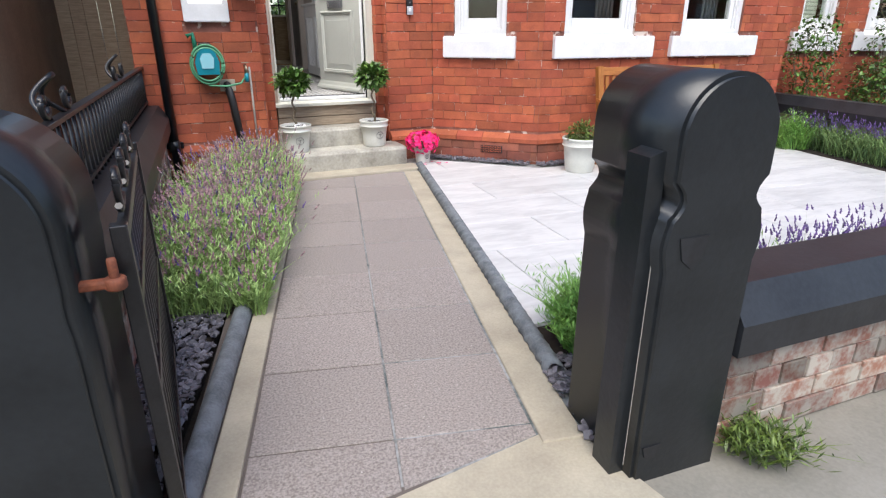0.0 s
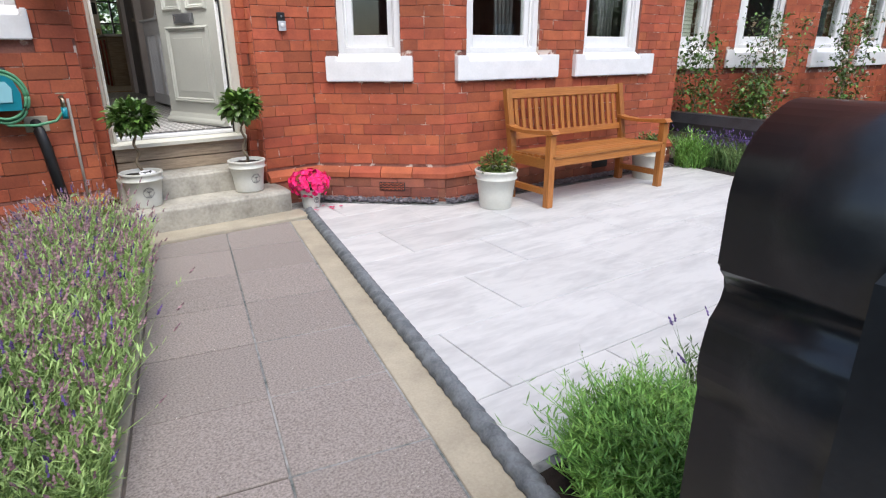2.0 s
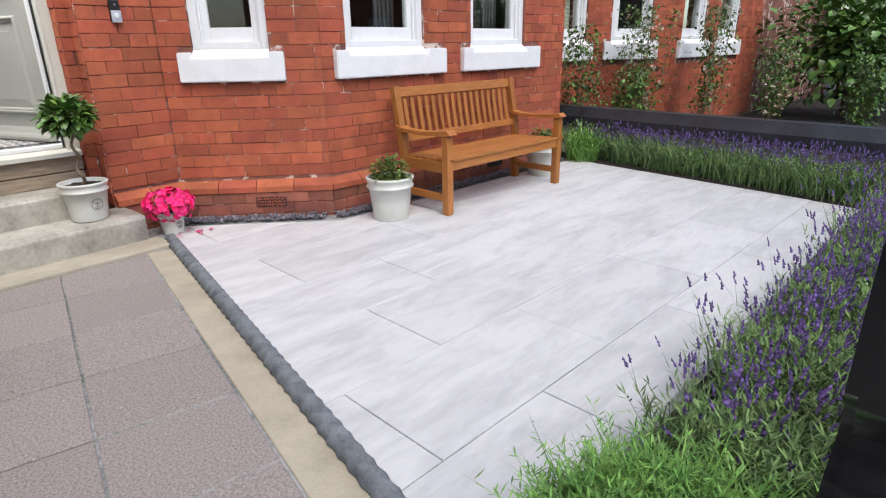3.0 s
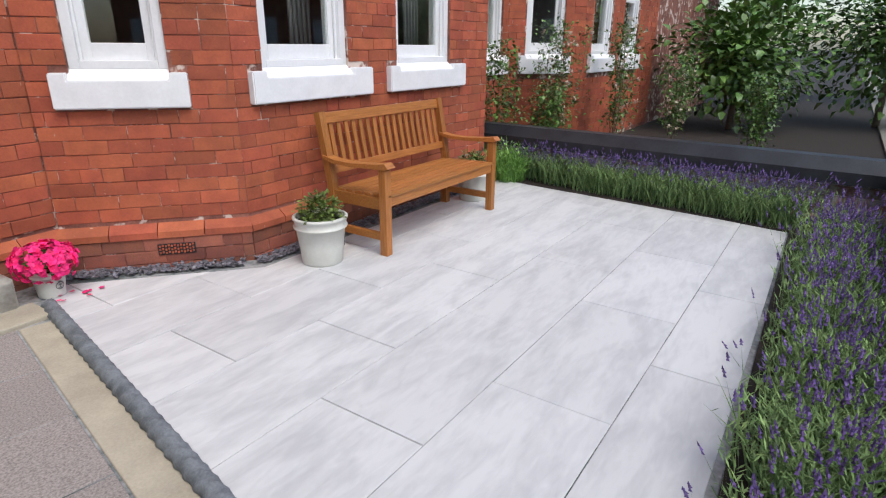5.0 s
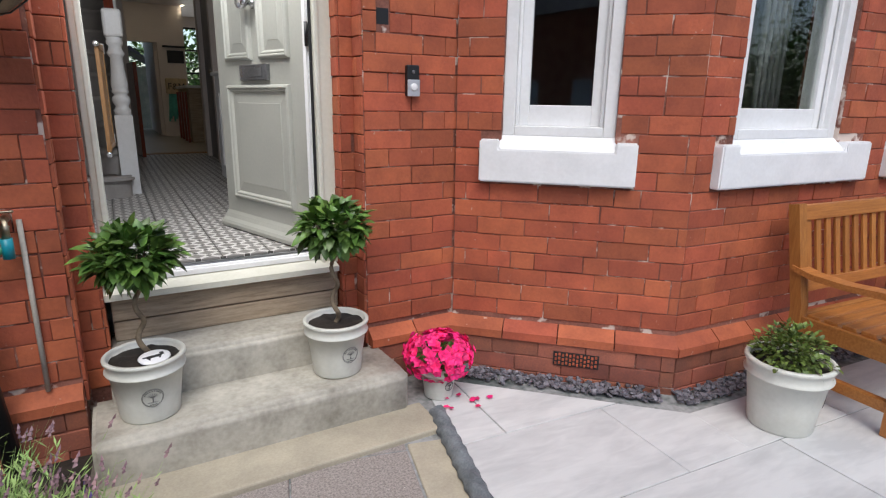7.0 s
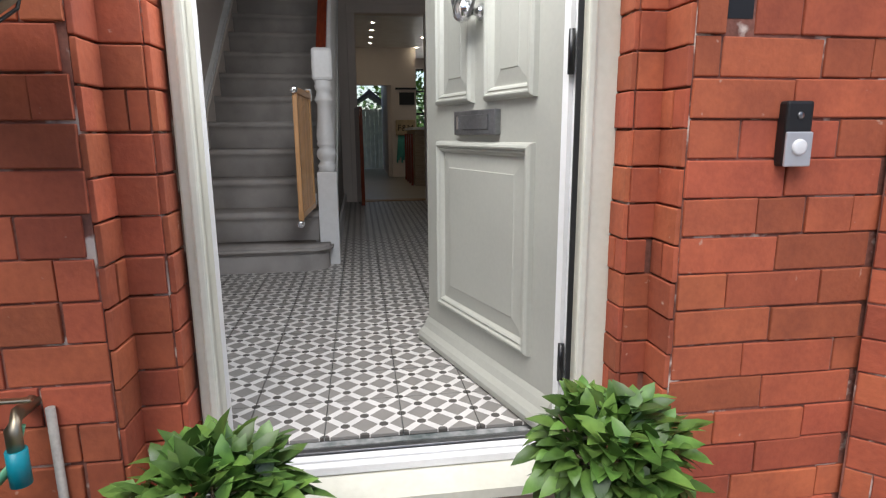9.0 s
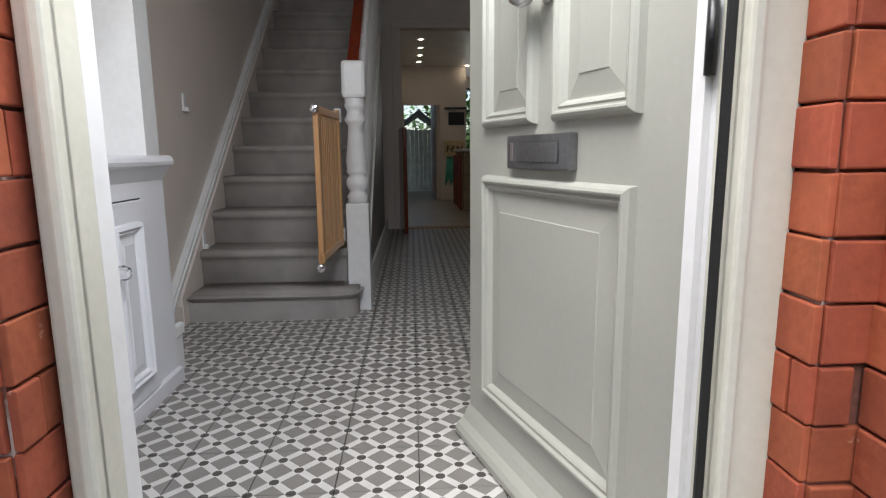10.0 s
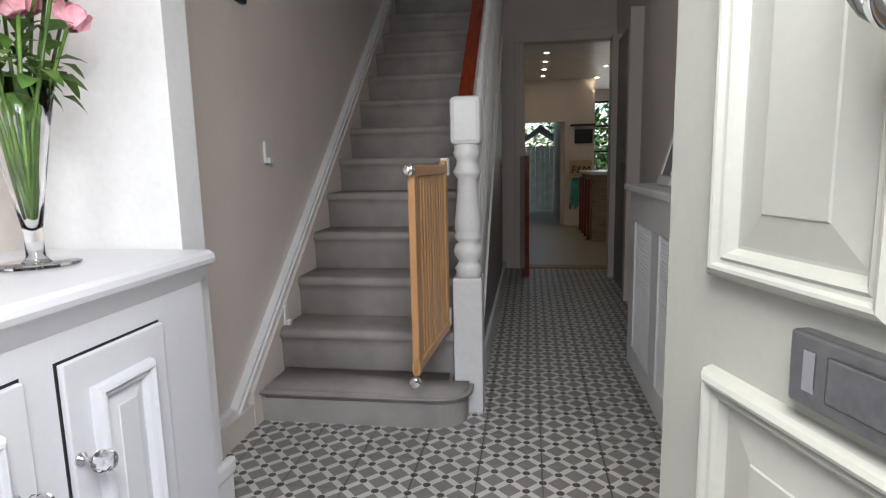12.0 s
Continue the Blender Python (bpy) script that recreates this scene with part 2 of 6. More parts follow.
# ---- building blocks ----
def quad_box(bm, x0, x1, y0, y1, z0, z1, bevel=0.0, m=None):
    """A box, its edges rounded where bevel is given."""
    r = bmesh.ops.create_cube(bm, size=1.0)
    vs = r["verts"]
    for v in vs:
        v.co = Vector(((x0 + x1) / 2 + v.co.x * (x1 - x0), (y0 + y1) / 2 + v.co.y * (y1 - y0), (z0 + z1) / 2 + v.co.z * (z1 - z0)))
    if bevel:
        es = list({e for v in vs for e in v.link_edges})
        out = bmesh.ops.bevel(bm, geom=es, offset=bevel, segments=2, affect="EDGES", profile=0.5)
        vs = list({v for f in out["faces"] for v in f.verts} | {v for v in vs if v.is_valid})
    if m is not None:
        bmesh.ops.transform(bm, matrix=m, verts=[v for v in vs if v.is_valid])
    return vs


def block(*a, **k):
    bm = bmesh.new()
    quad_box(bm, *a, **k)
    return bm


def lathe(profile, seg=32):
    """A turned body from (radius, height) pairs, bottom to top."""
    bm = bmesh.new()
    rings = []
    for r, z in profile:
        rings.append([bm.verts.new((r * math.cos(2 * math.pi * i / seg), r * math.sin(2 * math.pi * i / seg), z)) for i in range(seg)])
    for a, b in zip(rings, rings[1:]):
        for i in range(seg):
            bm.faces.new((a[i], a[(i + 1) % seg], b[(i + 1) % seg], b[i]))
    bm.faces.new(list(reversed(rings[0])))
    bm.faces.new(rings[-1])
    for f in bm.faces:
        f.smooth = True
    return bm


def tube(points, radius, seg=8, taper=1.0, closed_ends=True, bm=None):
    """A round rod along a line of points."""
    bm = bm or bmesh.new()
    pts = [Vector(p) for p in points]
    rings = []
    for i, p in enumerate(pts):
        d = (pts[min(i + 1, len(pts) - 1)] - pts[max(i - 1, 0)]).normalized()
        a = d.cross(Vector((0, 0, 1)) if abs(d.z) < 0.9 else Vector((1, 0, 0))).normalized()
        b = d.cross(a)
        r = radius * (1 + (taper - 1) * i / max(1, len(pts) - 1))
        rings.append([bm.verts.new(p + a * (r * math.cos(2 * math.pi * k / seg)) + b * (r * math.sin(2 * math.pi * k / seg))) for k in range(seg)])
    for a, b in zip(rings, rings[1:]):
        for k in range(seg):
            f = bm.faces.new((a[k], a[(k + 1) % seg], b[(k + 1) % seg], b[k]))
            f.smooth = True
    if closed_ends:
        bm.faces.new(list(reversed(rings[0])))
        bm.faces.new(rings[-1])
    return bm


def prism(poly, depth, axis="y"):
    """An outline in two dimensions pushed to a depth: axis y takes (x, z), axis x takes (y, z), axis z takes (x, y)."""
    bm = bmesh.new()
    put = {"y": lambda a, b, d: (a, d, b), "x": lambda a, b, d: (d, a, b), "z": lambda a, b, d: (a, b, d)}[axis]
    lo, hi = [bm.verts.new(put(a, b, depth[0])) for a, b in poly], [bm.verts.new(put(a, b, depth[1])) for a, b in poly]
    bm.faces.new(lo)
    bm.faces.new(hi)
    for i in range(len(poly)):
        j = (i + 1) % len(poly)
        bm.faces.new((lo[i], lo[j], hi[j], hi[i]))
    bmesh.ops.recalc_face_normals(bm, faces=bm.faces)
    return bm


def clip(poly, a, b):
    """The part of a flat outline that lies to the left of the line from a to b."""
    side = lambda p: (b[0] - a[0]) * (p[1] - a[1]) - (b[1] - a[1]) * (p[0] - a[0])
    out = []
    for i, p in enumerate(poly):
        q = poly[(i + 1) % len(poly)]
        sp, sq = side(p), side(q)
        if sp >= 0:
            out.append(p)
        if sp * sq < 0:
            k = sp / (sp - sq)
            out.append((p[0] + (q[0] - p[0]) * k, p[1] + (q[1] - p[1]) * k))
    return out


def shape(bm, name):
    bmesh.ops.recalc_face_normals(bm, faces=bm.faces)
    me = bpy.data.meshes.new(name)
    bm.to_mesh(me)
    bm.free()
    return me


def thing(name, label, category, m=None, group="", kind=""):
    """An empty that carries the parts of a thing."""
    ob = new(name)
    ob.empty_display_size = 0.1
    if m is not None:
        ob.matrix_world = m
    return tagged(ob, label, category, group, kind)


def part(name, bm, material, parent, label="", m=None, kind=""):
    """One mesh under a thing or a part."""
    me = bm if isinstance(bm, bpy.types.Mesh) else shape(bm, name)
    if not me.materials:
        me.materials.append(material)
    ob = new(name, me)
    ob.parent = parent
    if m is not None:
        ob.matrix_basis = m
    return tagged(ob, label, kind=kind)


def single(name, bm, material, label, category, m=None, kind="", group=""):
    """A thing that is one mesh."""
    ob = part(name, bm, material, None, "", m)
    return tagged(ob, label, category, group, kind)


def mesh_of(name, verts, faces, material):
    me = bpy.data.meshes.new(name)
    me.from_pydata(verts, [], faces)
    me.materials.append(material)
    return me


def at(m, x, y, z=0, rz=0):
    return m @ pose(x, y, z, 0, 0, rz)


# ---- large structure ----
def solid_wall(name, m, x0, x1, z0, z1, y0, y1, openings, material, label):
    """A wall with thickness from y0 to y1, pierced by openings (x0, x1, z0, z1)."""
    bm = bmesh.new()
    xs = sorted({x0, x1, *[o[0] for o in openings], *[o[1] for o in openings]})
    for a, b in zip(xs, xs[1:]):
        holes = sorted((o[2], o[3]) for o in openings if o[0] <= a + 1e-6 and o[1] >= b - 1e-6)
        z = z0
        for lo, hi in [*holes, (z1, z1)]:
            if lo > z + 1e-6:
                quad_box(bm, a, b, y0, y1, z, lo)
            z = max(z, hi)
    ob = part(name, bm, material, None, "", m)
    return tagged(ob, label, "wall", kind="structure")


def sheet(name, poly, z0, z1, material, label, category="ground", kind="structure"):
    return single(name, prism(poly, (z0, z1), "z"), material, label, category, kind=kind)


sheet("ground", [(-400, -400), (400, -400), (400, 400), (-400, 400)], -0.3, -0.06, EARTH, "dark soil under garden and street")
sheet("pavement", [(-60, -12), (60, -12), (60, -1.64), (-60, -1.64)], -0.2, -0.02, ROAD, "grey worn street pavement beside the garden wall", "pavement")
sheet("paving_bed", [(-0.2, -1.62), (5.3, -1.62), (5.6, 2.3), (0.6, 2.95)], -0.055, -0.004, GROUT, "grey grout bed under pale paving", "ground")
sheet("path_bed", [(-0.85, -1.75), (0.52, -1.75), (1.2, 2.6), (-0.25, 2.6)], -0.05, -0.005, PATHGROUT, "grey mortar bed under the path", "ground")
sheet("flower_bed_soil", [(-1.3, -1.62), (-0.9, -1.62), (-0.2, 2.3), (-0.2, 2.7), (-1.3, 2.7)], -0.06, -0.004, EARTH, "dark soil of the lavender bed", "soil")
sheet("border_soil", [(0.56, -1.62), (5.5, -1.62), (5.6, 2.4), (5.33, 2.4), (4.98, -0.85), (0.6, -0.93)], -0.056, 0.006, EARTH, "dark soil of the border along the walls", "soil")

# concrete strips along the path and before the steps
for a0, a1, b0, b1 in ((0.463, 0.606, -1.47, 2.32), (-0.558, -0.463, -1.66, 2.12)):
    single("path_border", block(a0, a1, b0, b1, -0.05, 0.004, bevel=0.006), CONCRETE, "sandy concrete strip along the tiled path", "kerb", P, "structure")
single("step_apron", block(-0.62, 0.66, -0.73, -0.5, -0.05, 0.022, bevel=0.008), CONCRETE, "sandy concrete apron before the door steps", "kerb", H, "structure")
single("gate_threshold", prism([(-0.9, -2.1), (0.53, -2.1), (0.41, -1.53), (-0.2, -1.65), (-0.85, -1.78)], (-0.15, -0.003), "z"), CONCRETE, "pale concrete slab in the gateway", "kerb", None, "structure")


def edging(name, m, x, y0, y1, radius, twisted, label):
    """A rounded concrete edging; the rope pattern is a twist of strands."""
    t = thing(name, label, "edging", m, kind="structure")
    n = int((y1 - y0) / (0.006 if twisted else 0.05))
    seg = 12
    verts, faces = [], []
    for i in range(n + 1):
        y = y0 + (y1 - y0) * i / n
        for k in range(seg):
            ang = math.pi * 2 * k / seg
            r = radius * (1 + 0.13 * math.cos(3 * (ang - y * 28)) if twisted else 1 + 0.03 * math.sin(9 * y + 2 * k))
            verts.append((x + r * math.cos(ang), y, radius * 0.35 + r * 1.15 * math.sin(ang)))
    for i in range(n):
        for k in range(seg):
            faces.append((i * seg + k, i * seg + (k + 1) % seg, (i + 1) * seg + (k + 1) % seg, (i + 1) * seg + k))
    me = mesh_of(name, verts, faces, EDGING)
    me.polygons.foreach_set("use_smooth", [True] * len(me.polygons))
    part("edging_stone", me, EDGING, t)


edging("rope_edging", P, 0.636, -1.12, 2.5, 0.036, True, "dark grey rope-twist edging beside the white paving")
edging("round_edging", P, -0.6, -1.6, 2.0, 0.04, False, "blue-grey rounded edging of the lavender bed")

WALLTOP = 6.2
# porch and hall front wall: outer leaf and inner leaf
solid_wall("wall_front", H, -1.62, -0.62, -0.1, WALLTOP, -0.168, 0.1, [(-1.15, -0.89, 1.46, 2.7)], MORTAR, "red brick front wall beside the door")
solid_wall("wall_front_2", H, -0.62, 0.55, 2.95, WALLTOP, -0.168, 0.1, [], MORTAR, "red brick wall over the front door")
solid_wall("wall_front_3", H, 0.55, 1.035, -0.1, WALLTOP, -0.168, 0.1, [], MORTAR, "red brick pier between door and bay")
solid_wall("wall_front_4", H, -0.62, -0.53, -0.1, 2.95, -0.065, 0.1, [], MORTAR, "stepped brick reveal of the doorway")
solid_wall("wall_front_5", H, 0.478, 0.55, -0.1, 2.95, -0.065, 0.1, [], MORTAR, "stepped brick reveal of the doorway")

# bay window walls
BL = pose(1.425, 2.735, 0, 0, 0, -40)          # slanting side, along x
BAYL = 1.085
BF = pose(2.256, 2.038, 0)                       # front, along x
solid_wall("wall_bay", BL, 0, BAYL, -0.1, WALLTOP, 0.003, 0.25, [(0.22, 0.735, 1.15, 2.75)], MORTAR, "slanting red brick side of the bay")
solid_wall("wall_bay_2", BF, 0, 3.0, -0.1, WALLTOP, 0.003, 0.25, [(0.22, 1.0, 1.16, 2.75), (1.56, 2.33, 1.16, 2.75)], MORTAR, "red brick front of the bay")
solid_wall("wall_bay_3", pose(5.256, 2.038, 0, 0, 0, 70), 0, 1.2, -0.1, WALLTOP, 0.003, 0.25, [], MORTAR, "red brick far side of the bay")
# neighbouring house
NB = pose(5.72, 2.75, 0)
solid_wall("wall_neighbour", NB, -0.1, 1.3, -0.1, WALLTOP, 0.003, 0.3, [(0.55, 1.15, 1.2, 2.8)], MORTAR, "neighbour's red brick wall")
NB2 = pose(7.02, 2.75, 0, 0, 0, -40)
solid_wall("wall_neighbour_2", NB2, 0, 1.1, -0.1, WALLTOP, 0.003, 0.3, [(0.25, 0.8, 1.2, 2.8)], MORTAR, "neighbour's slanting bay wall")
NB3 = pose(7.86, 2.043, 0)
solid_wall("wall_neighbour_3", NB3, 0, 9, -0.1, WALLTOP, 0.003, 0.3, [(0.3, 1.1, 1.2, 2.8), (1.6, 2.4, 1.2, 2.8)], MORTAR, "neighbour's brick bay front")
# made-up backs of the rooms, coloured dark so that windows look into dim rooms
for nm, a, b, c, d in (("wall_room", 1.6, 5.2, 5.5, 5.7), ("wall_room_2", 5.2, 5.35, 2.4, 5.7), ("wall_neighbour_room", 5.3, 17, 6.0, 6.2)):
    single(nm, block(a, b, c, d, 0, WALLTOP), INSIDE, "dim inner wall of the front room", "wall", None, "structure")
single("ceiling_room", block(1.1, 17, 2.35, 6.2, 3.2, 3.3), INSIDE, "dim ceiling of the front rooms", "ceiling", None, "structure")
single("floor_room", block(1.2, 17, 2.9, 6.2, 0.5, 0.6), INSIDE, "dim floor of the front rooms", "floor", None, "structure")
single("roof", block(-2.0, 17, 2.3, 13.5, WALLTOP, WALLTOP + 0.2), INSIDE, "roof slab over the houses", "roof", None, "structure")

# hall shell
HW0, HW1 = -1.23, 0.60
hall = lambda nm, a, b, c, d, e, f, material=WALLPAINT, label="pale painted hall wall", cat="wall": single(nm, block(a, b, c, d, e, f), material, label, cat, H, "structure")
hall("floor_hall_base", -1.5, 0.7, 0.13, 5.72, 0.35, HZ - 0.012, GROUT, "grey grout bed of the hall tiles", "floor")
hall("wall_hall", -1.40, HW0, 1.48, 5.75, HZ, 6.0)
hall("wall_hall_2", -1.62, -1.45, 0.1, 1.48, HZ, 6.0)
hall("wall_hall_pier", -1.45, -0.98, 1.375, 1.48, HZ, 3.4, WHITE, "white pier between alcove and stairs")
hall("wall_hall_right", HW1, HW1 + 0.15, 0.1, 3.55, HZ, 3.4)
hall("wall_hall_right_2", HW1 + 0.11, HW1 + 0.18, 3.55, 5.72, HZ, 3.4)
solid_wall("wall_hall_end", H @ pose(-1.4, 5.66, 0), 0, 2.2, HZ, 3.4, 0, 0.12, [(1.27, 2.07, HZ, HZ + 2.15)], WALLPAINT, "end wall of the hall with a doorway")
hall("ceiling_hall", -0.33, 0.8, 0.1, 5.75, 3.35, 3.45, WHITE, "white hall ceiling", "ceiling")
hall("ceiling_hall_2", -1.62, -0.33, 0.1, 2.6, 3.35, 3.45, WHITE, "white hall ceiling", "ceiling")
hall("ceiling_stairs", -1.62, 0.8, 2.6, 9.0, 6.0, 6.1, WHITE, "white ceiling over the stairs", "ceiling")
hall("wall_landing", -0.33, -0.25, 2.6, 9.0, 3.45, 6.0)
hall("wall_landing_2", -1.62, 0.8, 7.4, 7.5, 3.3, 6.0)
hall("wall_landing_3", -1.62, -0.33, 2.5, 2.6, 3.45, 6.0)
hall("floor_landing", -1.4, 0.8, 5.7, 7.5, 3.05, 3.2, CARPET, "grey carpeted landing", "floor")
# inner lining of the front wall round the door and little window
hall("wall_hall_front", -1.62, -1.2, 0.1, 0.16, HZ, 3.35)
hall("wall_hall_front_2", -0.86, -0.53, 0.1, 0.16, HZ, 3.35)
hall("wall_hall_front_3", 0.46, 0.75, 0.1, 0.16, HZ, 3.35)

# kitchen beyond
hall("floor_kitchen", -1.6, 3.0, 5.72, 12.5, HZ - 0.1, HZ - 0.006, FLOORBOARD, "pale kitchen floor", "floor")
hall("ceiling_kitchen", -1.6, 3.0, 5.78, 12.5, 2.95, 3.05, WHITE, "white kitchen ceiling with downlights", "ceiling")
hall("wall_kitchen_left", -0.42, -0.3, 5.78, 9.5, HZ, 2.95)
solid_wall("wall_kitchen_end", H @ pose(-0.42, 9.5, 0), 0, 1.36, HZ, 2.95, 0, 0.15, [(0.27, 0.9, HZ, 2.3)], WALLPAINT, "kitchen end wall with an opening")
solid_wall("wall_kitchen_back", H @ pose(0.5, 11.0, 0), 0.02, 2.5, HZ, 2.95, 0, 0.15, [(0.45, 2.2, 1.35, 2.75)], WALLPAINT, "kitchen back wall with a window")
hall("wall_kitchen_right", 2.9, 3.0, 5.78, 11.1, HZ, 2.95)
hall("wall_passage_left", -0.42, -0.25, 9.65, 12.4, HZ, 2.95)
hall("wall_passage_right", 0.42, 0.52, 9.65, 12.4, HZ, 2.95)


# ---- bricks ----
def course_bricks(m, x0, x1, z0, z1, openings, parent, material, seed, limit=300, course=0.083, unit=0.232, joint=0.0045, depth=0.05, near=None):
    """Courses of bricks before a wall: stretchers with rows of mixed headers, each a little out of line."""
    rng = random.Random(seed)
    full = block(0, unit - joint, 0, depth, 0, course - joint, bevel=0.003)
    fullme = shape(full, "brick")
    fullme.materials.append(material)
    rest = bmesh.new()
    made, row = 0, 0
    cells = []
    z = z0
    while z < z1 - 0.02:
        h = min(course, z1 - z)
        kind = row % 4
        x = x0 - unit * (0.5 if row % 2 else 0.0) - (unit * 0.25 if kind == 3 else 0)
        while x < x1:
            w = unit * (0.5 if (kind == 3 and rng.random() < 0.6) or rng.random() < 0.07 else 1.0)
            a, b = max(x, x0), min(x + w, x1)
            x += w
            spans = [(a, b)]
            for o in openings:
                if o[2] < z + h - 0.01 and o[3] > z + 0.01:
                    spans = [s for p, q in spans for s in ((p, min(q, o[0])), (max(p, o[1]), q)) if s[1] - s[0] > 0.025]
            for p, q in spans:
                if q - p > 0.025:
                    cells.append((p, q, z, h))
        z += h
        row += 1
    near = near or (lambda p, q, z: True)
    for p, q, z, h in cells:
        jx, jy = rng.uniform(-0.002, 0.002), rng.uniform(-0.005, 0.001)
        tilt = rng.uniform(-0.8, 0.8)
        if made < limit and near(p, q, z):
            ob = new("brick", fullme)
            ob.parent = parent
            ob.matrix_parent_inverse = parent.matrix_basis.inverted()
            ob.matrix_basis = m @ pose(p + joint / 2 + jx, jy, z + joint / 2, 0, tilt, 0) @ Matrix.Diagonal(((q - p - joint) / (unit - joint), 1, (h - joint) / (course - joint), 1))
            made += 1
        else:
            vs = [rest.verts.new((p + joint / 2 + (q - p - joint) * i, jy + depth * j, z + joint / 2 + (h - joint) * k)) for i in (0, 1) for j in (0, 1) for k in (0, 1)]
            for f in ((0, 1, 5, 4), (0, 2, 3, 1), (4, 5, 7, 6), (1, 3, 7, 5), (0, 4, 6, 2)):
                rest.faces.new([vs[i] for i in f])
    if len(rest.verts):
        ob = part("brickwork", rest, material, parent, kind="stuff")
        ob.matrix_parent_inverse = parent.matrix_basis.inverted()
        ob.matrix_basis = m
    else:
        rest.free()


def white_window(name, m, x0, x1, z0, z1, sill_x0, sill_x1, label, sill_bottom=0.98, back="curtain", sill_z=1.165):
    """A sash window set back in its opening, with a heavy painted stone sill."""
    t = thing(name, label, "window", m, kind="structure")
    zt = sill_z + 0.012
    bm = prism([(sill_x0, sill_bottom), (sill_x1, sill_bottom), (sill_x1, zt), (x1 + 0.004, zt), (x1 + 0.004, sill_z - 0.03), (x0 - 0.004, sill_z - 0.03), (x0 - 0.004, zt), (sill_x0, zt)], (-0.05, 0.06), "y")
    bmesh.ops.bevel(bm, geom=bm.edges[:], offset=0.007, segments=2, affect="EDGES")
    part("window_sill", bm, STONE_WHITE, t, "heavy white painted stone sill")
    part("sill_slope", prism([(-0.038, sill_z - 0.031), (-0.03, sill_z - 0.022), (0.024, sill_z + 0.03), (0.2, sill_z + 0.03), (0.2, sill_z - 0.031)], (x0 - 0.004, x1 + 0.004), "x"), STONE_WHITE, t)
    zb = sill_z + 0.03
    bm = bmesh.new()
    for a, b, c, d in ((x0, x0 + 0.055, zb, z1), (x1 - 0.055, x1, zb, z1), (x0 + 0.055, x1 - 0.055, z1 - 0.07, z1), (x0 + 0.055, x1 - 0.055, zb, zb + 0.045)):
        quad_box(bm, a, b, 0.025, 0.2, c, d, bevel=0.004)
    for a, b in ((x0 + 0.055, x0 + 0.072), (x1 - 0.072, x1 - 0.055)):
        quad_box(bm, a, b, 0.052, 0.07, zb + 0.045, z1 - 0.07, bevel=0.004)
    part("window_frame", bm, WHITE, t)
    for nm, y, lo, hi in (("lower_sash", 0.075, zb + 0.045, (zb + z1) / 2 + 0.02), ("upper_sash", 0.115, (zb + z1) / 2 - 0.02, z1 - 0.07)):
        bm = bmesh.new()
        a, b = x0 + 0.055, x1 - 0.055
        quad_box(bm, a, a + 0.06, y, y + 0.035, lo, hi, bevel=0.003)
        quad_box(bm, b - 0.06, b, y, y + 0.035, lo, hi, bevel=0.003)
        quad_box(bm, a + 0.06, b - 0.06, y, y + 0.035, lo, lo + (0.095 if nm == "lower_sash" else 0.04), bevel=0.003)
        quad_box(bm, a + 0.06, b - 0.06, y, y + 0.035, hi - 0.04, hi, bevel=0.003)
        sash = part(nm, bm, WHITE, t)
        p = part("pane", block(a + 0.055, b - 0.055, y + 0.014, y + 0.02, lo + 0.04, hi - 0.035), PANE, sash)
        p.visible_shadow = False
    if back == "curtain":
        bm = bmesh.new()
        for k in range(9):
            x = x1 - 0.05 - 0.022 * k
            vs = tube([(x, 0.34 + 0.02 * (k % 2), zb), (x, 0.34 + 0.02 * (k % 2), z1)], 0.016, 6, bm=bm)
        part("curtain", bm, CURTAIN, t, "grey hanging curtain")
    if back == "blind":
        bm = bmesh.new()
        z = zb + 0.1
        while z < z1:
            quad_box(bm, x0 + 0.1, x1 - 0.1, 0.22, 0.235, z, z + 0.04)
            z += 0.048
        part("blind", bm, BLINDS, t, "pale green slatted blind")
    return t


white_window("window_1", BL, 0.22, 0.735, 1.15, 2.75, 0.125, 0.835, "white sash window in the slanting side of the bay", back="")
white_window("window_2", BF, 0.22, 1.0, 1.16, 2.75, 0.105, 1.215, "wide white sash window over the bench")
white_window("window_3", BF, 1.56, 2.33, 1.16, 2.75, 1.43, 2.54, "white sash window at the bay's far end")
white_window("window_4", NB, 0.55, 1.15, 1.2, 2.8, 0.42, 1.26, "neighbour's white window with a slatted blind", back="blind", sill_z=1.2)
white_window("window_5", NB2, 0.25, 0.8, 1.2, 2.8, 0.15, 0.9, "neighbour's white bay side window", back="", sill_z=1.2)
white_window("window_6", NB3, 0.3, 1.1, 1.2, 2.8, 0.18, 1.22, "neighbour's white bay front window", back="", sill_z=1.2)
white_window("window_7", NB3, 1.6, 2.4, 1.2, 2.8, 1.48, 2.52, "neighbour's second bay front window", back="", sill_z=1.2)
white_window("window_8", H @ pose(0, -0.17, 0), -1.15, -0.89, 1.46, 2.7, -1.2, -0.845, "small white window beside the front door", back="blind", sill_bottom=1.29, sill_z=1.46)

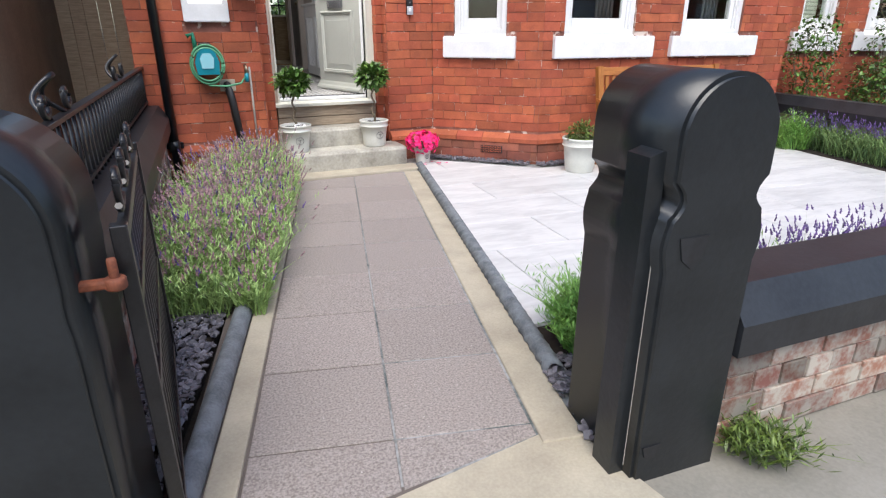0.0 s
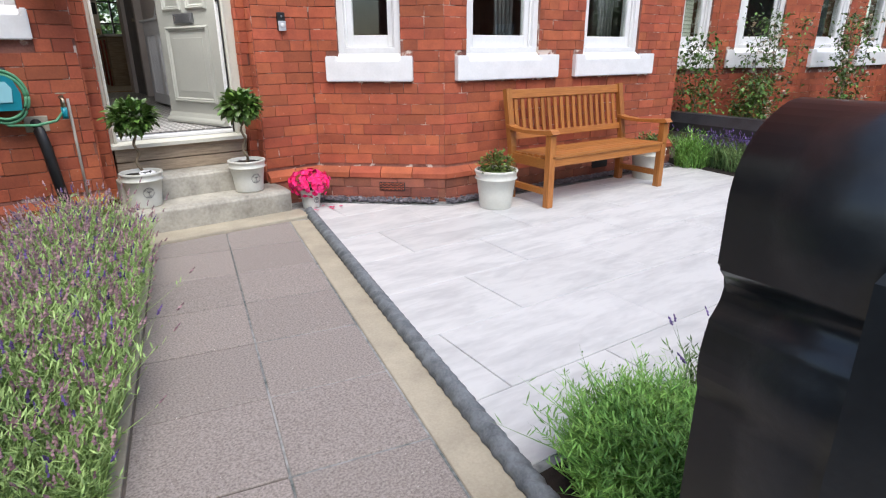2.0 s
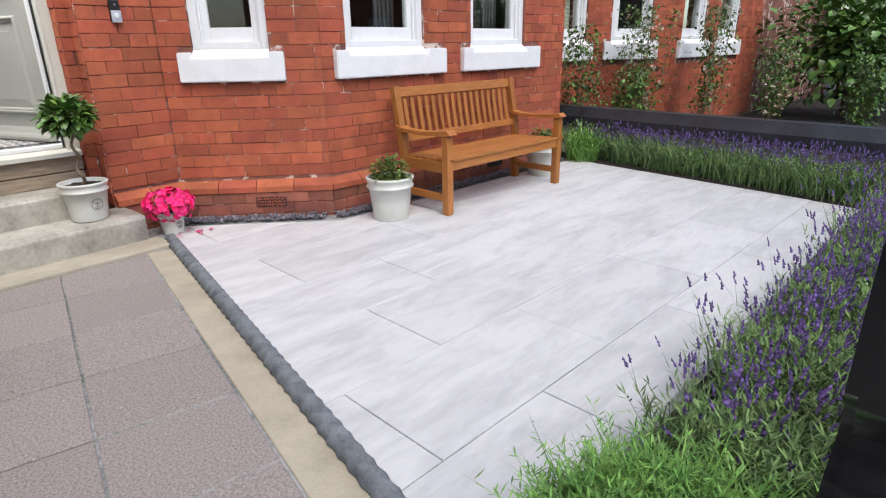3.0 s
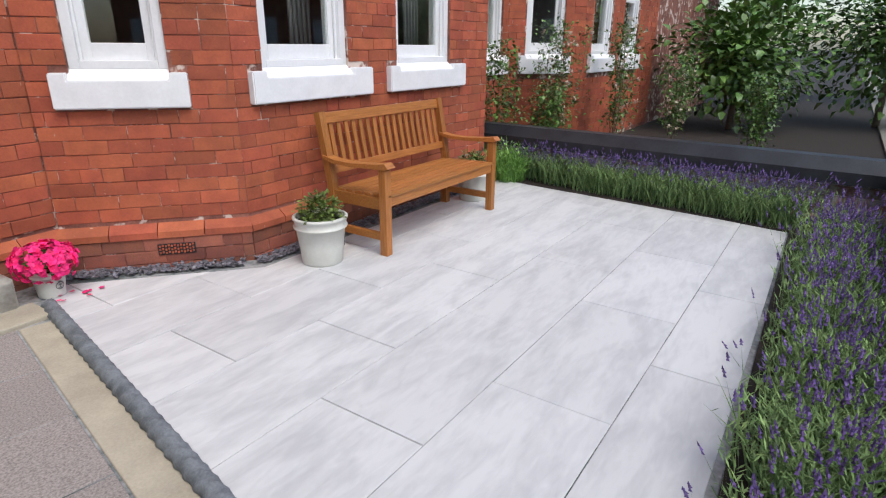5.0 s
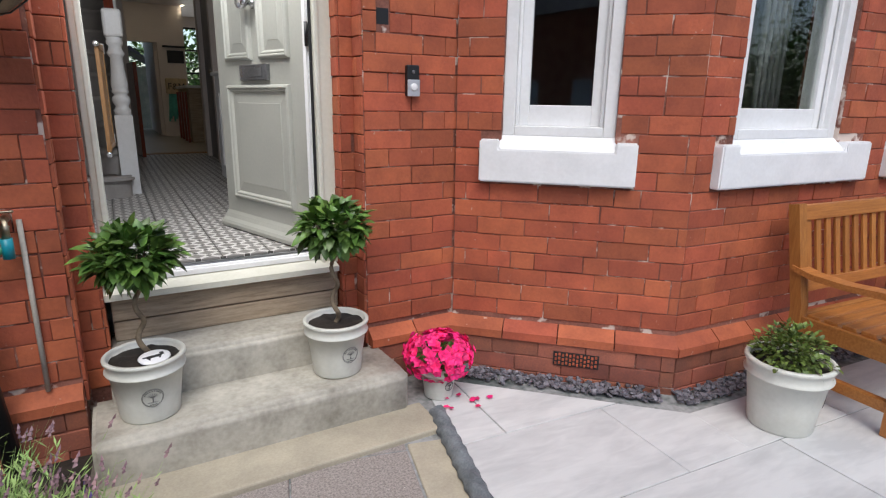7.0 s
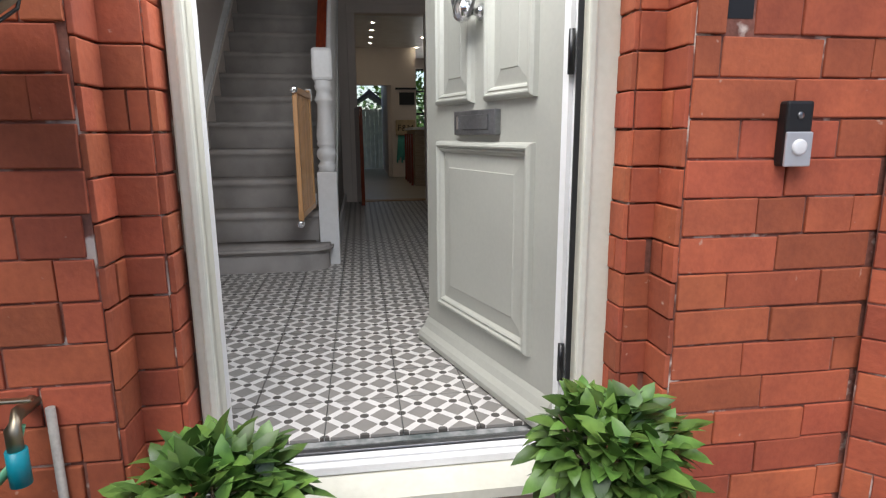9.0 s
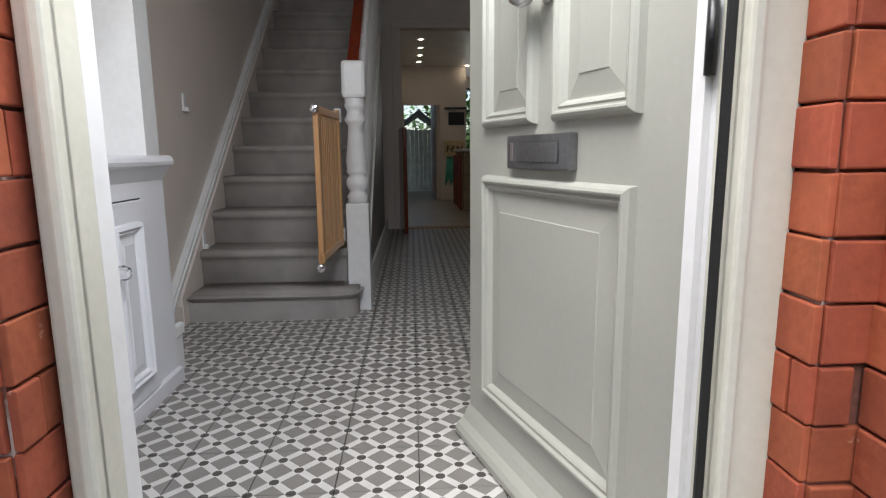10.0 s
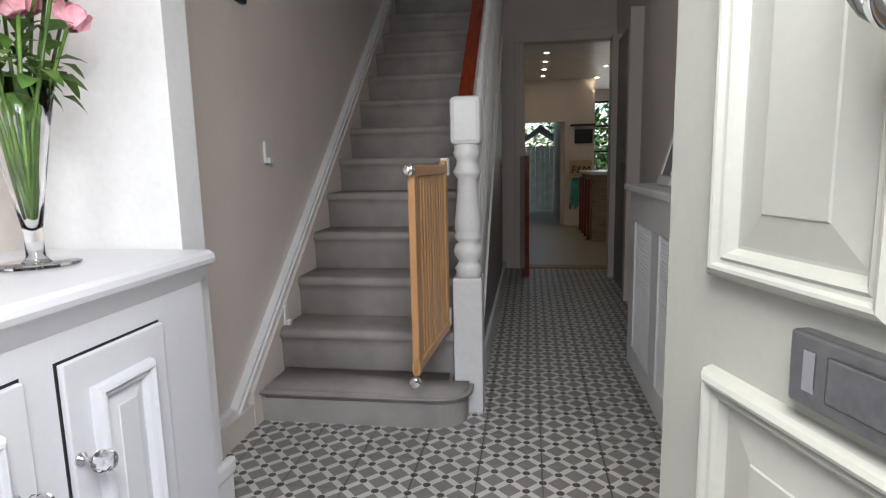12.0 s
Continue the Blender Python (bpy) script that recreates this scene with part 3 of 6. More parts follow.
# plinth: sloping red bricks over darker courses
def plinth(name, m, x0, x1, skew0, skew1):
    t = thing(name, "projecting red brick plinth with a sloping top", "plinth", m, kind="structure")
    n = max(1, round((x1 - x0) / 0.25))
    for i in range(n):
        a, b = x0 + (x1 - x0) * i / n + 0.003, x0 + (x1 - x0) * (i + 1) / n - 0.003
        bm = bmesh.new()
        s0, s1 = skew0 if i == 0 else 0, skew1 if i == n - 1 else 0
        prof = ((0.03, 0.302), (-0.055, 0.235), (-0.055, 0.195), (0.03, 0.195))
        lo = [bm.verts.new((a - s0 * max(0, -y) , y, z)) for y, z in prof]
        hi = [bm.verts.new((b + s1 * max(0, -y), y, z)) for y, z in prof]
        bm.faces.new(lo), bm.faces.new(hi)
        for k in range(4):
            bm.faces.new((lo[k], lo[(k + 1) % 4], hi[(k + 1) % 4], hi[k]))
        bmesh.ops.recalc_face_normals(bm, faces=bm.faces)
        part("plinth_brick", bm, BRICK, t)
    part("plinth_core", block(x0 - skew0 * 0.03, x1 + skew1 * 0.03, -0.036, 0.03, -0.08, 0.193), MORTAR, t)
    course_bricks(m @ pose(0, -0.042, 0), x0 - skew0 * 0.035, x1 + skew1 * 0.035, -0.055, 0.195, [], t, DIRTY_BRICK, 7 + n, 60, depth=0.03)


plinth("plinth_bay_side", BL, 0.0, BAYL, 0.3, 0.36)
plinth("plinth_bay_front", BF, 0.0, 3.0, 0.36, 0.3)
plinth("plinth_pier", H @ pose(0, -0.17, 0), 0.55, 1.03, 0, 0)
plinth("plinth_left", H @ pose(0, -0.17, 0), -1.62, -0.62, 0, 0)

# ---- steps and doorway ----
def step_block(name, x0, x1, y0, y1, z0, z1, label):
    bm = block(x0, x1, y0, y1, z0, z1)
    bmesh.ops.subdivide_edges(bm, edges=bm.edges, cuts=6, use_grid_fill=True)
    bmesh.ops.bevel(bm, geom=[e for e in bm.edges if len(e.link_faces) == 2 and e.calc_face_angle(0) > 1], offset=0.016, segments=3, affect="EDGES")
    for v in bm.verts:
        v.co += 0.005 * Vector(noise.noise_vector(v.co * 5))
    for f in bm.faces:
        f.smooth = True
    return single(name, bm, STEPSTONE, label, "step", H, "structure")


step_block("step_lower", -0.6, 0.6, -0.52, -0.16, -0.05, 0.19, "worn pale concrete lower step with two potted trees")
step_block("step_upper", -0.53, 0.46, -0.24, 0.08, 0.15, 0.36, "worn pale concrete upper step below the door")
riser = thing("step_board", "bare weathered timber riser boards under the threshold", "board", H, kind="structure")
for lo, hi, y in ((0.362, 0.446, -0.016), (0.452, 0.55, -0.022)):
    part("board", block(-0.5, 0.46, y, 0.06, lo, hi, bevel=0.005), OLDWOOD, riser)
sill = thing("door_sill", "cream timber door sill with a metal threshold strip", "sill", H, kind="structure")
part("sill_board", prism([(-0.06, 0.552), (-0.06, 0.578), (0.02, 0.595), (0.2, 0.6), (0.2, 0.552)], (-0.52, 0.455), "x"), CREAM, sill)
for k in range(3):
    part("threshold_strip", block(-0.5, 0.44, 0.025 + 0.03 * k, 0.05 + 0.03 * k, 0.598, 0.622 + 0.003 * k, bevel=0.003), WHITE if k < 2 else STEEL, sill, "ridged white threshold strip")

door_frame = thing("door_frame", "cream painted front door frame with moulded edges", "door frame", H, kind="structure")
for side, a, b in ((1, -0.512, -0.468), (-1, 0.39, 0.474)):
    bm = bmesh.new()
    quad_box(bm, a, b, 0.0, 0.065, 0.58, 2.72, bevel=0.006)
    ii = b if side == 1 else a
    quad_box(bm, ii - 0.022 * (side == 1), ii + 0.022 * (side == -1), -0.012, 0.02, 0.58, 2.72, bevel=0.006)
    part("jamb", bm, CREAM, door_frame)
    part("inner_stop", block(min(ii, ii - side * 0.016), max(ii, ii - side * 0.016), 0.06, 0.1, 0.6, 2.7), WHITE, door_frame, "white inner edge")
# black strip draws the shaded gap between leaf edge and jamb
part("door_seal", block(0.377, 0.3895, 0.021, 0.027, 0.6, 2.7), BLACKSHADE, door_frame, "black strip for the shaded gap by the hinges")
part("head", block(-0.53, 0.46, 0.0, 0.11, 2.72, 2.8, bevel=0.006), CREAM, door_frame)
# unseen glass over the head, added to let daylight into the hall
part("transom_pane", block(-0.53, 0.46, 0.05, 0.056, 2.8, 2.95), PANE, door_frame).visible_shadow = False

# the open front door: x from hinge to latch, y through the leaf, outer face at y = 0
DW, DH, DT = 0.84, 2.06, 0.045
D = H @ pose(0.378, 0.075, HZ + 0.008, 0, 0, 180 - 72.5)
door = thing("front_door", "sage grey panelled front door standing open", "door", D)
part("leaf", block(0, DW, -DT, 0, 0, DH, bevel=0.003), SAGE, door)


def moulded_panel(bm, x0, x1, z0, z1, y, out, width=0.04):
    """A mitred moulding round a panel with a raised, bevelled field. out: the way it stands proud."""
    w = width
    e = min(0.05, (x1 - x0 - 2 * w) * 0.24)
    profile = ((0.0, 0.0), (0.003, 0.014), (0.008, 0.02), (0.014, 0.023), (w * 0.45, 0.022), (w * 0.52, 0.015), (w * 0.62, 0.013), (w * 0.72, 0.016), (w * 0.85, 0.012),
               (w, 0.001), (w + 0.004, 0.001), (w + e, 0.0065), (w + e + 0.002, 0.0085))
    rings = []
    for inset, proud in profile:
        rings.append([bm.verts.new((p, y + out * proud, q)) for p, q in ((x0 + inset, z0 + inset), (x1 - inset, z0 + inset), (x1 - inset, z1 - inset), (x0 + inset, z1 - inset))])
    for lo, hi in zip(rings, rings[1:]):
        for i in range(4):
            bm.faces.new((lo[i], lo[(i + 1) % 4], hi[(i + 1) % 4], hi[i]))
    bm.faces.new(rings[-1])


for nm, x0, x1, z0, z1 in (("lower_panel", 0.13, 0.725, 0.17, 0.775), ("upper_panel", 0.125, 0.388, 0.893, 1.9), ("upper_panel", 0.464, 0.725, 0.893, 1.9)):
    bm = bmesh.new()
    moulded_panel(bm, x0, x1, z0, z1, 0.0, 1)
    part(nm, bm, SAGE, door)
part("weatherboard", prism([(0.0, 0.0), (0.045, 0.0), (0.048, 0.02), (0.04, 0.034), (0.022, 0.048), (0.012, 0.07), (0.0, 0.085)], (0.02, DW), "x"), SAGE, door)
plate = part("letter_plate", block(0.308, 0.57, 0.0, 0.022, 0.795, 0.87, bevel=0.004), STEEL, door, "satin steel letter plate")
part("flap", block(0.345, 0.52, 0.022, 0.026, 0.81, 0.856, bevel=0.003), STEEL, plate)
part("pull", block(0.535, 0.55, 0.0215, 0.024, 0.812, 0.854, bevel=0.001), CHROME, plate, "polished finger pull")
knob = part("door_knob", lathe([(0.018, 0.0), (0.026, 0.004), (0.014, 0.012), (0.012, 0.035), (0.03, 0.05), (0.036, 0.066), (0.03, 0.082), (0.01, 0.09)], 24), CHROME, door, "round chrome knob", pose(0.426, 0.0, 1.155, -90, 0, 0))
bm = bmesh.new()
for k in range(3):
    tube([(0.426 + (0.05 + 0.012 * k) * math.sin(a), 0.05 + 0.006 * k, 1.215 + (0.06 + 0.012 * k) * math.cos(a)) for a in np.linspace(0, 6.28, 24)], 0.006, 6, bm=bm)
part("ring_knocker", bm, STEEL, door, "looped wire wreath ring on the knob")
for z in (0.16, 0.94, 1.7):
    bm = bmesh.new()
    quad_box(bm, -0.007, -0.0035, -DT + 0.006, 0.0, z, z + 0.095)
    tube([(-0.012, 0.004, z - 0.004), (-0.012, 0.004, z + 0.099)], 0.008, 8, bm=bm)
    part("hinge", bm, IRON, door, "black steel hinge")
bm = block(-0.003, 0.0, -DT + 0.002, 0.002, 0.0, DH)
quad_box(bm, 0.0, 0.02, 0.0, 0.002, 0.0, DH)
part("draught_strip", bm, WHITE, door, "white painted hinge edge")


# ---- gateway: posts, gate, walls, railings ----
def gate_post(name, x, y, w, d, top, label, scoop=1.0):
    """A round-headed stone post with scooped shoulders and chamfers."""
    r = w / 2
    out = [(-r, -0.1), (r, -0.1)]
    spring = top - r
    nz = spring - 0.215
    def side(s):
        pts = [(s * r, nz - 0.14)]
        for k in range(7):
            a = math.pi * k / 6
            pts.append((s * (r + scoop * 0.012 * math.sin(a)), nz - 0.14 + 0.02 + 0.13 * k / 6))
        for k in range(7):
            a = math.pi * k / 6
            pts.append((s * (r - scoop * 0.03 * math.sin(a)), nz + 0.02 + 0.09 * k / 6))
        return pts
    right = side(1)
    arc = [(r * math.cos(a), spring + r * math.sin(a)) for a in np.linspace(0, math.pi, 25)]
    left = list(reversed(side(-1)))
    bm = prism(out + right + arc + left, (-d / 2, d / 2), "y")
    es = [e for e in bm.edges if abs(e.verts[0].co.y - e.verts[1].co.y) < 1e-6]
    bmesh.ops.bevel(bm, geom=es, offset=0.012, segments=2, affect="EDGES")
    for f in bm.faces:
        f.smooth = abs(f.normal.y) < 0.9 and f.calc_center_median().z > 0.05
    t = thing(name, label, "gate post", pose(x, y, 0))
    part("post", bm, BLACK, t)
    return t


rp = gate_post("gate_post", 0.597, -1.65, 0.305, 0.36, 1.14, "black painted round-headed stone gate post with a timber stop")
part("gate_stop", prism([(-0.2, -0.05), (-0.15, -0.05), (-0.15, 0.955), (-0.16, 0.958), (-0.2, 0.945)], (-0.135, -0.05), "y"), BLACK, rp, "black timber stop post")
part("crack", block(-0.1545, -0.152, -0.1365, -0.13, 0.02, 0.7), PALE_MORTAR, rp, "pale crack beside the stop")
# facets in a lighter black: sky reflection of the worn hollows, as colour
for x, z, w, h in ((-0.07, 0.66, 0.045, 0.085), (-0.1, 0.06, 0.032, 0.05)):
    part("chipped_facet", prism([(x - w, z + h), (x + w, z + h), (x + w * 0.7, z + h * 0.3), (x, z), (x - w * 0.7, z + h * 0.3)], (-0.1835, -0.176), "y"), COPING, rp, "worn hollow facet, lighter for the sky it reflects")
lp = gate_post("gate_post", -1.0, -1.64, 0.35, 0.36, 1.085, "black painted round-headed stone gate post with the gate's hinge", 0.12)
hb = part("hinge_bracket", block(0.16, 0.235, -0.105, -0.08, 0.772, 0.79, bevel=0.005), RUST, lp, "rusty iron hinge bracket")
part("hinge_pin", lathe([(0.008, 0), (0.009, 0.006), (0.009, 0.04), (0.007, 0.045)], 16), RUST, hb, "", pose(0.232, -0.092, 0.785))
part("hinge_eye", lathe([(0.017, 0), (0.02, 0.004), (0.02, 0.02), (0.016, 0.024)], 20), RUST, hb, "", pose(0.232, -0.092, 0.768))


def iron_gate(m):
    t = thing("garden_gate", "black wrought iron garden gate swung open against the railings", "gate", m)
    W, Ht = 0.98, 0.86
    for x in (0.0, W - 0.03):
        part("stile", block(x, x + 0.03, -0.016, 0.016, 0.06, Ht + 0.02, bevel=0.003), IRON, t)
    for z in (0.1, 0.45, 0.68, Ht - 0.03):
        part("rail", block(0.03, W - 0.03, -0.012, 0.012, z, z + 0.026, bevel=0.002), IRON, t)
    for i in range(13):
        x = 0.075 + 0.0705 * i
        part("bar", tube([(x, 0, 0.11), (x, 0, Ht - 0.01)], 0.008, 8), IRON, t)
    for i in range(4):
        cx = 0.16 + 0.225 * i
        for s in (-1, 1):
            pts = [(cx + s * (0.012 + (0.012 + 0.0085 * a) * math.cos(a)) , 0.0, Ht + 0.07 + (0.012 + 0.0085 * a) * math.sin(a)) for a in np.linspace(0, 5.6, 26)]
            part("scroll", tube(pts, 0.008, 6), IRON, t)
    return t


iron_gate(pose(-0.752, -1.695, 0.0, 0, 0, 95.5))


def boundary_wall(name, m, length, zt, w, label, brick=True):
    """A low brick wall along x with a black saddle coping."""
    t = thing(name, label, "wall", m, kind="structure")
    part("core", block(0, length, 0.03, w - 0.03, -0.1, zt - 0.12), MORTAR if not brick else PALE_MORTAR, t)
    part("coping", prism([(-0.04, zt - 0.13), (-0.04, zt - 0.03), (0.03, zt + 0.07), (w - 0.03, zt + 0.07), (w + 0.04, zt - 0.03), (w + 0.04, zt - 0.13)], (0, length), "x"), COPING, t, "black painted stone coping")
    return t


fw = boundary_wall("garden_wall_front", pose(0.75, -1.80, 0, 0, 0, 1.2), 5.0, 0.48, 0.25, "old brick garden wall with a black painted coping")
sw = boundary_wall("garden_wall_right", pose(5.62, -1.45, 0, 0, 0, 88), 3.9, 0.46, 0.2, "low brick boundary wall with a black coping")
lw = boundary_wall("garden_wall_left", pose(-0.945, -1.44, 0, 0, 0, 91.5), 4.05, 0.565, 0.26, "low boundary wall with a wide black coping and railings")
lf = boundary_wall("garden_wall_left_front", pose(-4.0, -2.0, 0), 2.76, 0.5, 0.25, "old brick garden wall of the next house")

rails = thing("railing", "black iron railing on the boundary wall with scrolled brackets", "railing", pose(-1.06, -1.42, 0.632, 0, 0, 91.5))
part("top_rail", block(0, 4.0, -0.02, 0.02, 0.3, 0.318, bevel=0.003), IRON, rails)
part("bottom_rail", block(0, 4.0, -0.012, 0.012, 0.03, 0.045), IRON, rails)
for i in range(45):
    x = 0.04 + 0.0895 * i
    b = part("baluster", tube([(x, 0, 0.004), (x, 0, 0.302)], 0.007, 6), IRON, rails)
for x in (0.9, 2.6):
    for s in (-1, 1):
        pts = [(x + s * (0.12 - 0.11 * k / 10), 0.05 * math.sin(k / 3), 0.318 + 0.14 * k / 10) for k in range(11)]
        part("brace", tube(pts, 0.009, 6), IRON, rails)
        pts = [(x + s * 0.17 + (0.008 + 0.0075 * a) * math.cos(a), 0.0, 0.375 + (0.008 + 0.0075 * a) * math.sin(a)) for a in np.linspace(0, 6.2, 24)]
        part("scroll", tube(pts, 0.011, 6), IRON, rails)

# the house across the passage, rendered brown, and a fence at the passage's end
side = thing("neighbour_house", "brown rendered side wall of the house across the passage", "house", pose(-2.15, 0.6, 0, 0, 0, 92), kind="structure")
part("wall", block(0, 8, 0, 0.3, 0.0, 6.0), RENDER, side)
part("plinth", block(0, 8, -0.03, 0.0, 0.0, 0.35), MORTAR, side)
part("roof", prism([(-0.2, 6.0), (0.6, 6.0), (0.6, 6.2), (-0.2, 6.2)], (-0.1, 8.1), "x"), SLATE, side)
fence = thing("fence", "grey weathered board fence closing the passage", "fence", pose(-2.1, 4.6, 0))
for i in range(7):
    part("board", block(0.0 + 0.13 * i, 0.125 + 0.13 * i, 0, 0.02, -0.05, 1.9, bevel=0.003), OLDWOOD, fence)

# ---- hose, pipes, bell on the front wall ----
WF = H @ pose(0, -0.17, 0)
pipe = thing("downpipe", "black cast iron downpipe on the brick wall", "pipe", WF)
part("pipe", tube([(-1.42, -0.06, 0.05), (-1.42, -0.06, 5.5)], 0.036, 14), BLACK, pipe)
for z in (0.25, 1.9, 3.6):
    part("collar", tube([(-1.42, -0.06, z), (-1.42, -0.06, z + 0.09)], 0.046, 14), BLACK, pipe)
    part("bracket", block(-1.49, -1.35, -0.03, 0.0, z + 0.02, z + 0.07), BLACK, pipe)
reel = thing("hose_reel", "teal wall-hung garden hose reel with pale green hose", "hose reel", WF @ pose(-1.07, 0, 0.98))
part("body", prism([(-0.085, -0.1), (0.085, -0.1), (0.095, 0.0), (0.07, 0.075), (0.035, 0.105), (-0.035, 0.105), (-0.07, 0.075), (-0.095, 0.0)], (-0.14, -0.03), "y"), TEAL, reel)
part("front_cover", prism([(-0.045, -0.05), (0.045, -0.05), (0.055, 0.03), (0.03, 0.07), (-0.03, 0.07), (-0.055, 0.03)], (-0.15, -0.139), "y"), TEALPALE, reel, "pale teal front cover")
part("wall_bracket", block(-0.05, 0.05, -0.05, 0.0, 0.06, 0.15, bevel=0.01), BLACKSHADE, reel, "black wall bracket")
bm = bmesh.new()
for k, (rx, rz) in enumerate(((0.12, 0.14), (0.13, 0.155), (0.115, 0.13))):
    tube([(rx * math.cos(a), -0.1 - 0.012 * k, -0.02 + rz * math.sin(a)) for a in np.linspace(0, 6.28, 40)], 0.009, 8, bm=bm)
tube([(-0.1, -0.1, -0.1), (0.0, -0.11, -0.19), (0.14, -0.1, -0.2), (0.25, -0.09, -0.18), (0.305, -0.07, -0.12), (0.31, -0.06, -0.06)], 0.009, 8, bm=bm)
part("hose", bm, HOSE, reel, "coiled pale green hose")
gun = part("spray_gun", tube([(-0.13, -0.05, 0.2), (-0.085, -0.05, 0.22), (-0.075, -0.05, 0.15), (-0.08, -0.05, 0.08)], 0.018, 8), GREEN, reel, "green spray gun")
tap = thing("outdoor_tap", "aged brass outdoor tap with a blue hose connector", "tap", WF @ pose(-0.765, 0, 0.9))
part("spout", tube([(0, 0.0, 0.04), (0, -0.05, 0.04), (0, -0.075, 0.02), (0, -0.075, -0.02)], 0.014, 10), BRASS, tap)
part("connector", tube([(0, -0.075, -0.02), (0, -0.075, -0.09)], 0.018, 12), TEAL, tap, "blue hose connector")
part("lever", block(-0.03, 0.03, -0.062, -0.048, 0.062, 0.07, bevel=0.003), BRASS, tap)
part("supply_pipe", tube([(0.035, -0.015, 0.03), (0.035, -0.015, -0.62)], 0.009, 8), PALE_MORTAR, tap)
dp = thing("waste_pipe", "bent black plastic waste pipe leaving the wall", "pipe", WF)
part("pipe", tube([(-0.93, 0.02, 0.78), (-0.93, -0.05, 0.785), (-0.925, -0.085, 0.75), (-0.91, -0.1, 0.66), (-0.85, -0.12, 0.05)], 0.032, 12), BLACKSHADE, dp)
part("wall_patch", block(-0.99, -0.86, -0.012, 0.0, 0.73, 0.83, bevel=0.005), CONCRETE, dp, "mortar patch round the pipe")
bell = thing("doorbell", "black and silver video doorbell on the brick pier", "doorbell", WF @ pose(0.78, 0, 1.365))
part("body", block(-0.031, 0.031, -0.03, 0.0, 0, 0.135, bevel=0.006), BLACKSHADE, bell)
part("face", block(-0.031, 0.031, -0.035, -0.029, 0.0, 0.072, bevel=0.003), SATIN, bell, "satin silver face")
part("button", lathe([(0.0, 0), (0.017, 0.0), (0.017, 0.004), (0.012, 0.006)], 20), WHITE, bell, "round white button", pose(0, -0.034, 0.04, 90, 0, 0))
part("lens", lathe([(0.0, 0), (0.009, 0.0), (0.006, 0.004)], 14), STEEL, bell, "", pose(0, -0.029, 0.105, 90, 0, 0))
vent = thing("air_vent", "terracotta air brick grille low in the bay wall", "vent", BL @ pose(0.53, -0.05, 0.085))
# black plate behind the lattice puts shade into the vent's holes
part("frame", block(0, 0.22, 0.0, 0.02, 0, 0.07), BLACKSHADE, vent)
for i in range(12):
    for j in range(3):
        part("lattice", block(0.008 + 0.0175 * i, 0.018 + 0.0175 * i, -0.006, 0.0, 0.006 + 0.022 * j + 0.005 * (i % 2), 0.018 + 0.022 * j + 0.005 * (i % 2)), BRICK, vent)
vent2 = thing("air_vent", "terracotta air brick grille behind the bench", "vent", BF @ pose(1.75, -0.05, 0.085))
# black plate alone stands for this grille's shaded holes
part("frame", block(0, 0.22, 0.0, 0.02, 0, 0.07), BLACKSHADE, vent2)
npipe = thing("downpipe", "dark downpipe at the neighbour's corner", "pipe", pose(5.6, 2.6, 0))
part("pipe", tube([(0, 0, 0), (0, 0, 5.5)], 0.04, 12), BLACKSHADE, npipe)


# ---- bench ----
def garden_bench(m, L=1.45):
    t = thing("garden_bench", "oiled teak garden bench with slatted back against the bay", "bench", m)
    for x in (0.0, L - 0.06):
        part("front_leg", block(x, x + 0.06, 0, 0.06, 0, 0.58, bevel=0.005), TEAKZ, t)
        part("back_leg", prism([(0.46, 0.0), (0.52, 0.0), (0.52, 0.42), (0.61, 0.9), (0.56, 0.91), (0.47, 0.44)], (x, x + 0.055), "x"), TEAKZ, t)
        part("side_rail", block(x + 0.012, x + 0.048, 0.06, 0.47, 0.31, 0.39, bevel=0.003), TEAK, t, m=None)
        part("stretcher", block(x + 0.012, x + 0.048, 0.06, 0.47, 0.1, 0.15, bevel=0.003), TEAK, t)
        pts = [(-0.03, 0.595), (0.0, 0.625), (0.1, 0.612), (0.3, 0.598), (0.45, 0.605), (0.54, 0.625), (0.54, 0.6), (0.45, 0.578), (0.3, 0.572), (0.0, 0.585)]
        part("armrest", prism(pts, (x - 0.01, x + 0.07), "x"), TEAK, t)
    part("front_rail", block(0.06, L - 0.06, 0.012, 0.045, 0.33, 0.395, bevel=0.004), TEAK, t)
    part("back_seat_rail", block(0.055, L - 0.055, 0.47, 0.5, 0.33, 0.4, bevel=0.004), TEAK, t)
    for i in range(6):
        part("seat_slat", block(0.03, L - 0.03, 0.079 * i, 0.06 + 0.079 * i, 0.395 - 0.003 * i, 0.417 - 0.003 * i, bevel=0.004), TEAK, t)
    tilt = pose(0, 0.5, 0.42, -10.5, 0, 0)
    part("lower_back_rail", block(0.055, L - 0.055, -0.01, 0.025, 0.07, 0.125, bevel=0.004), TEAK, t, m=tilt)
    part("top_rail", block(0.055, L - 0.055, -0.012, 0.03, 0.41, 0.485, bevel=0.006), TEAK, t, m=tilt)
    n = 17
    for i in range(n):
        x = 0.1 + (L - 0.2 - 0.035) * i / (n - 1)
        part("back_slat", block(x, x + 0.036, 0.0, 0.014, 0.12, 0.415, bevel=0.002), TEAKZ, t, m=tilt)
    return t


garden_bench(pose(2.77, 1.315, 0.002))


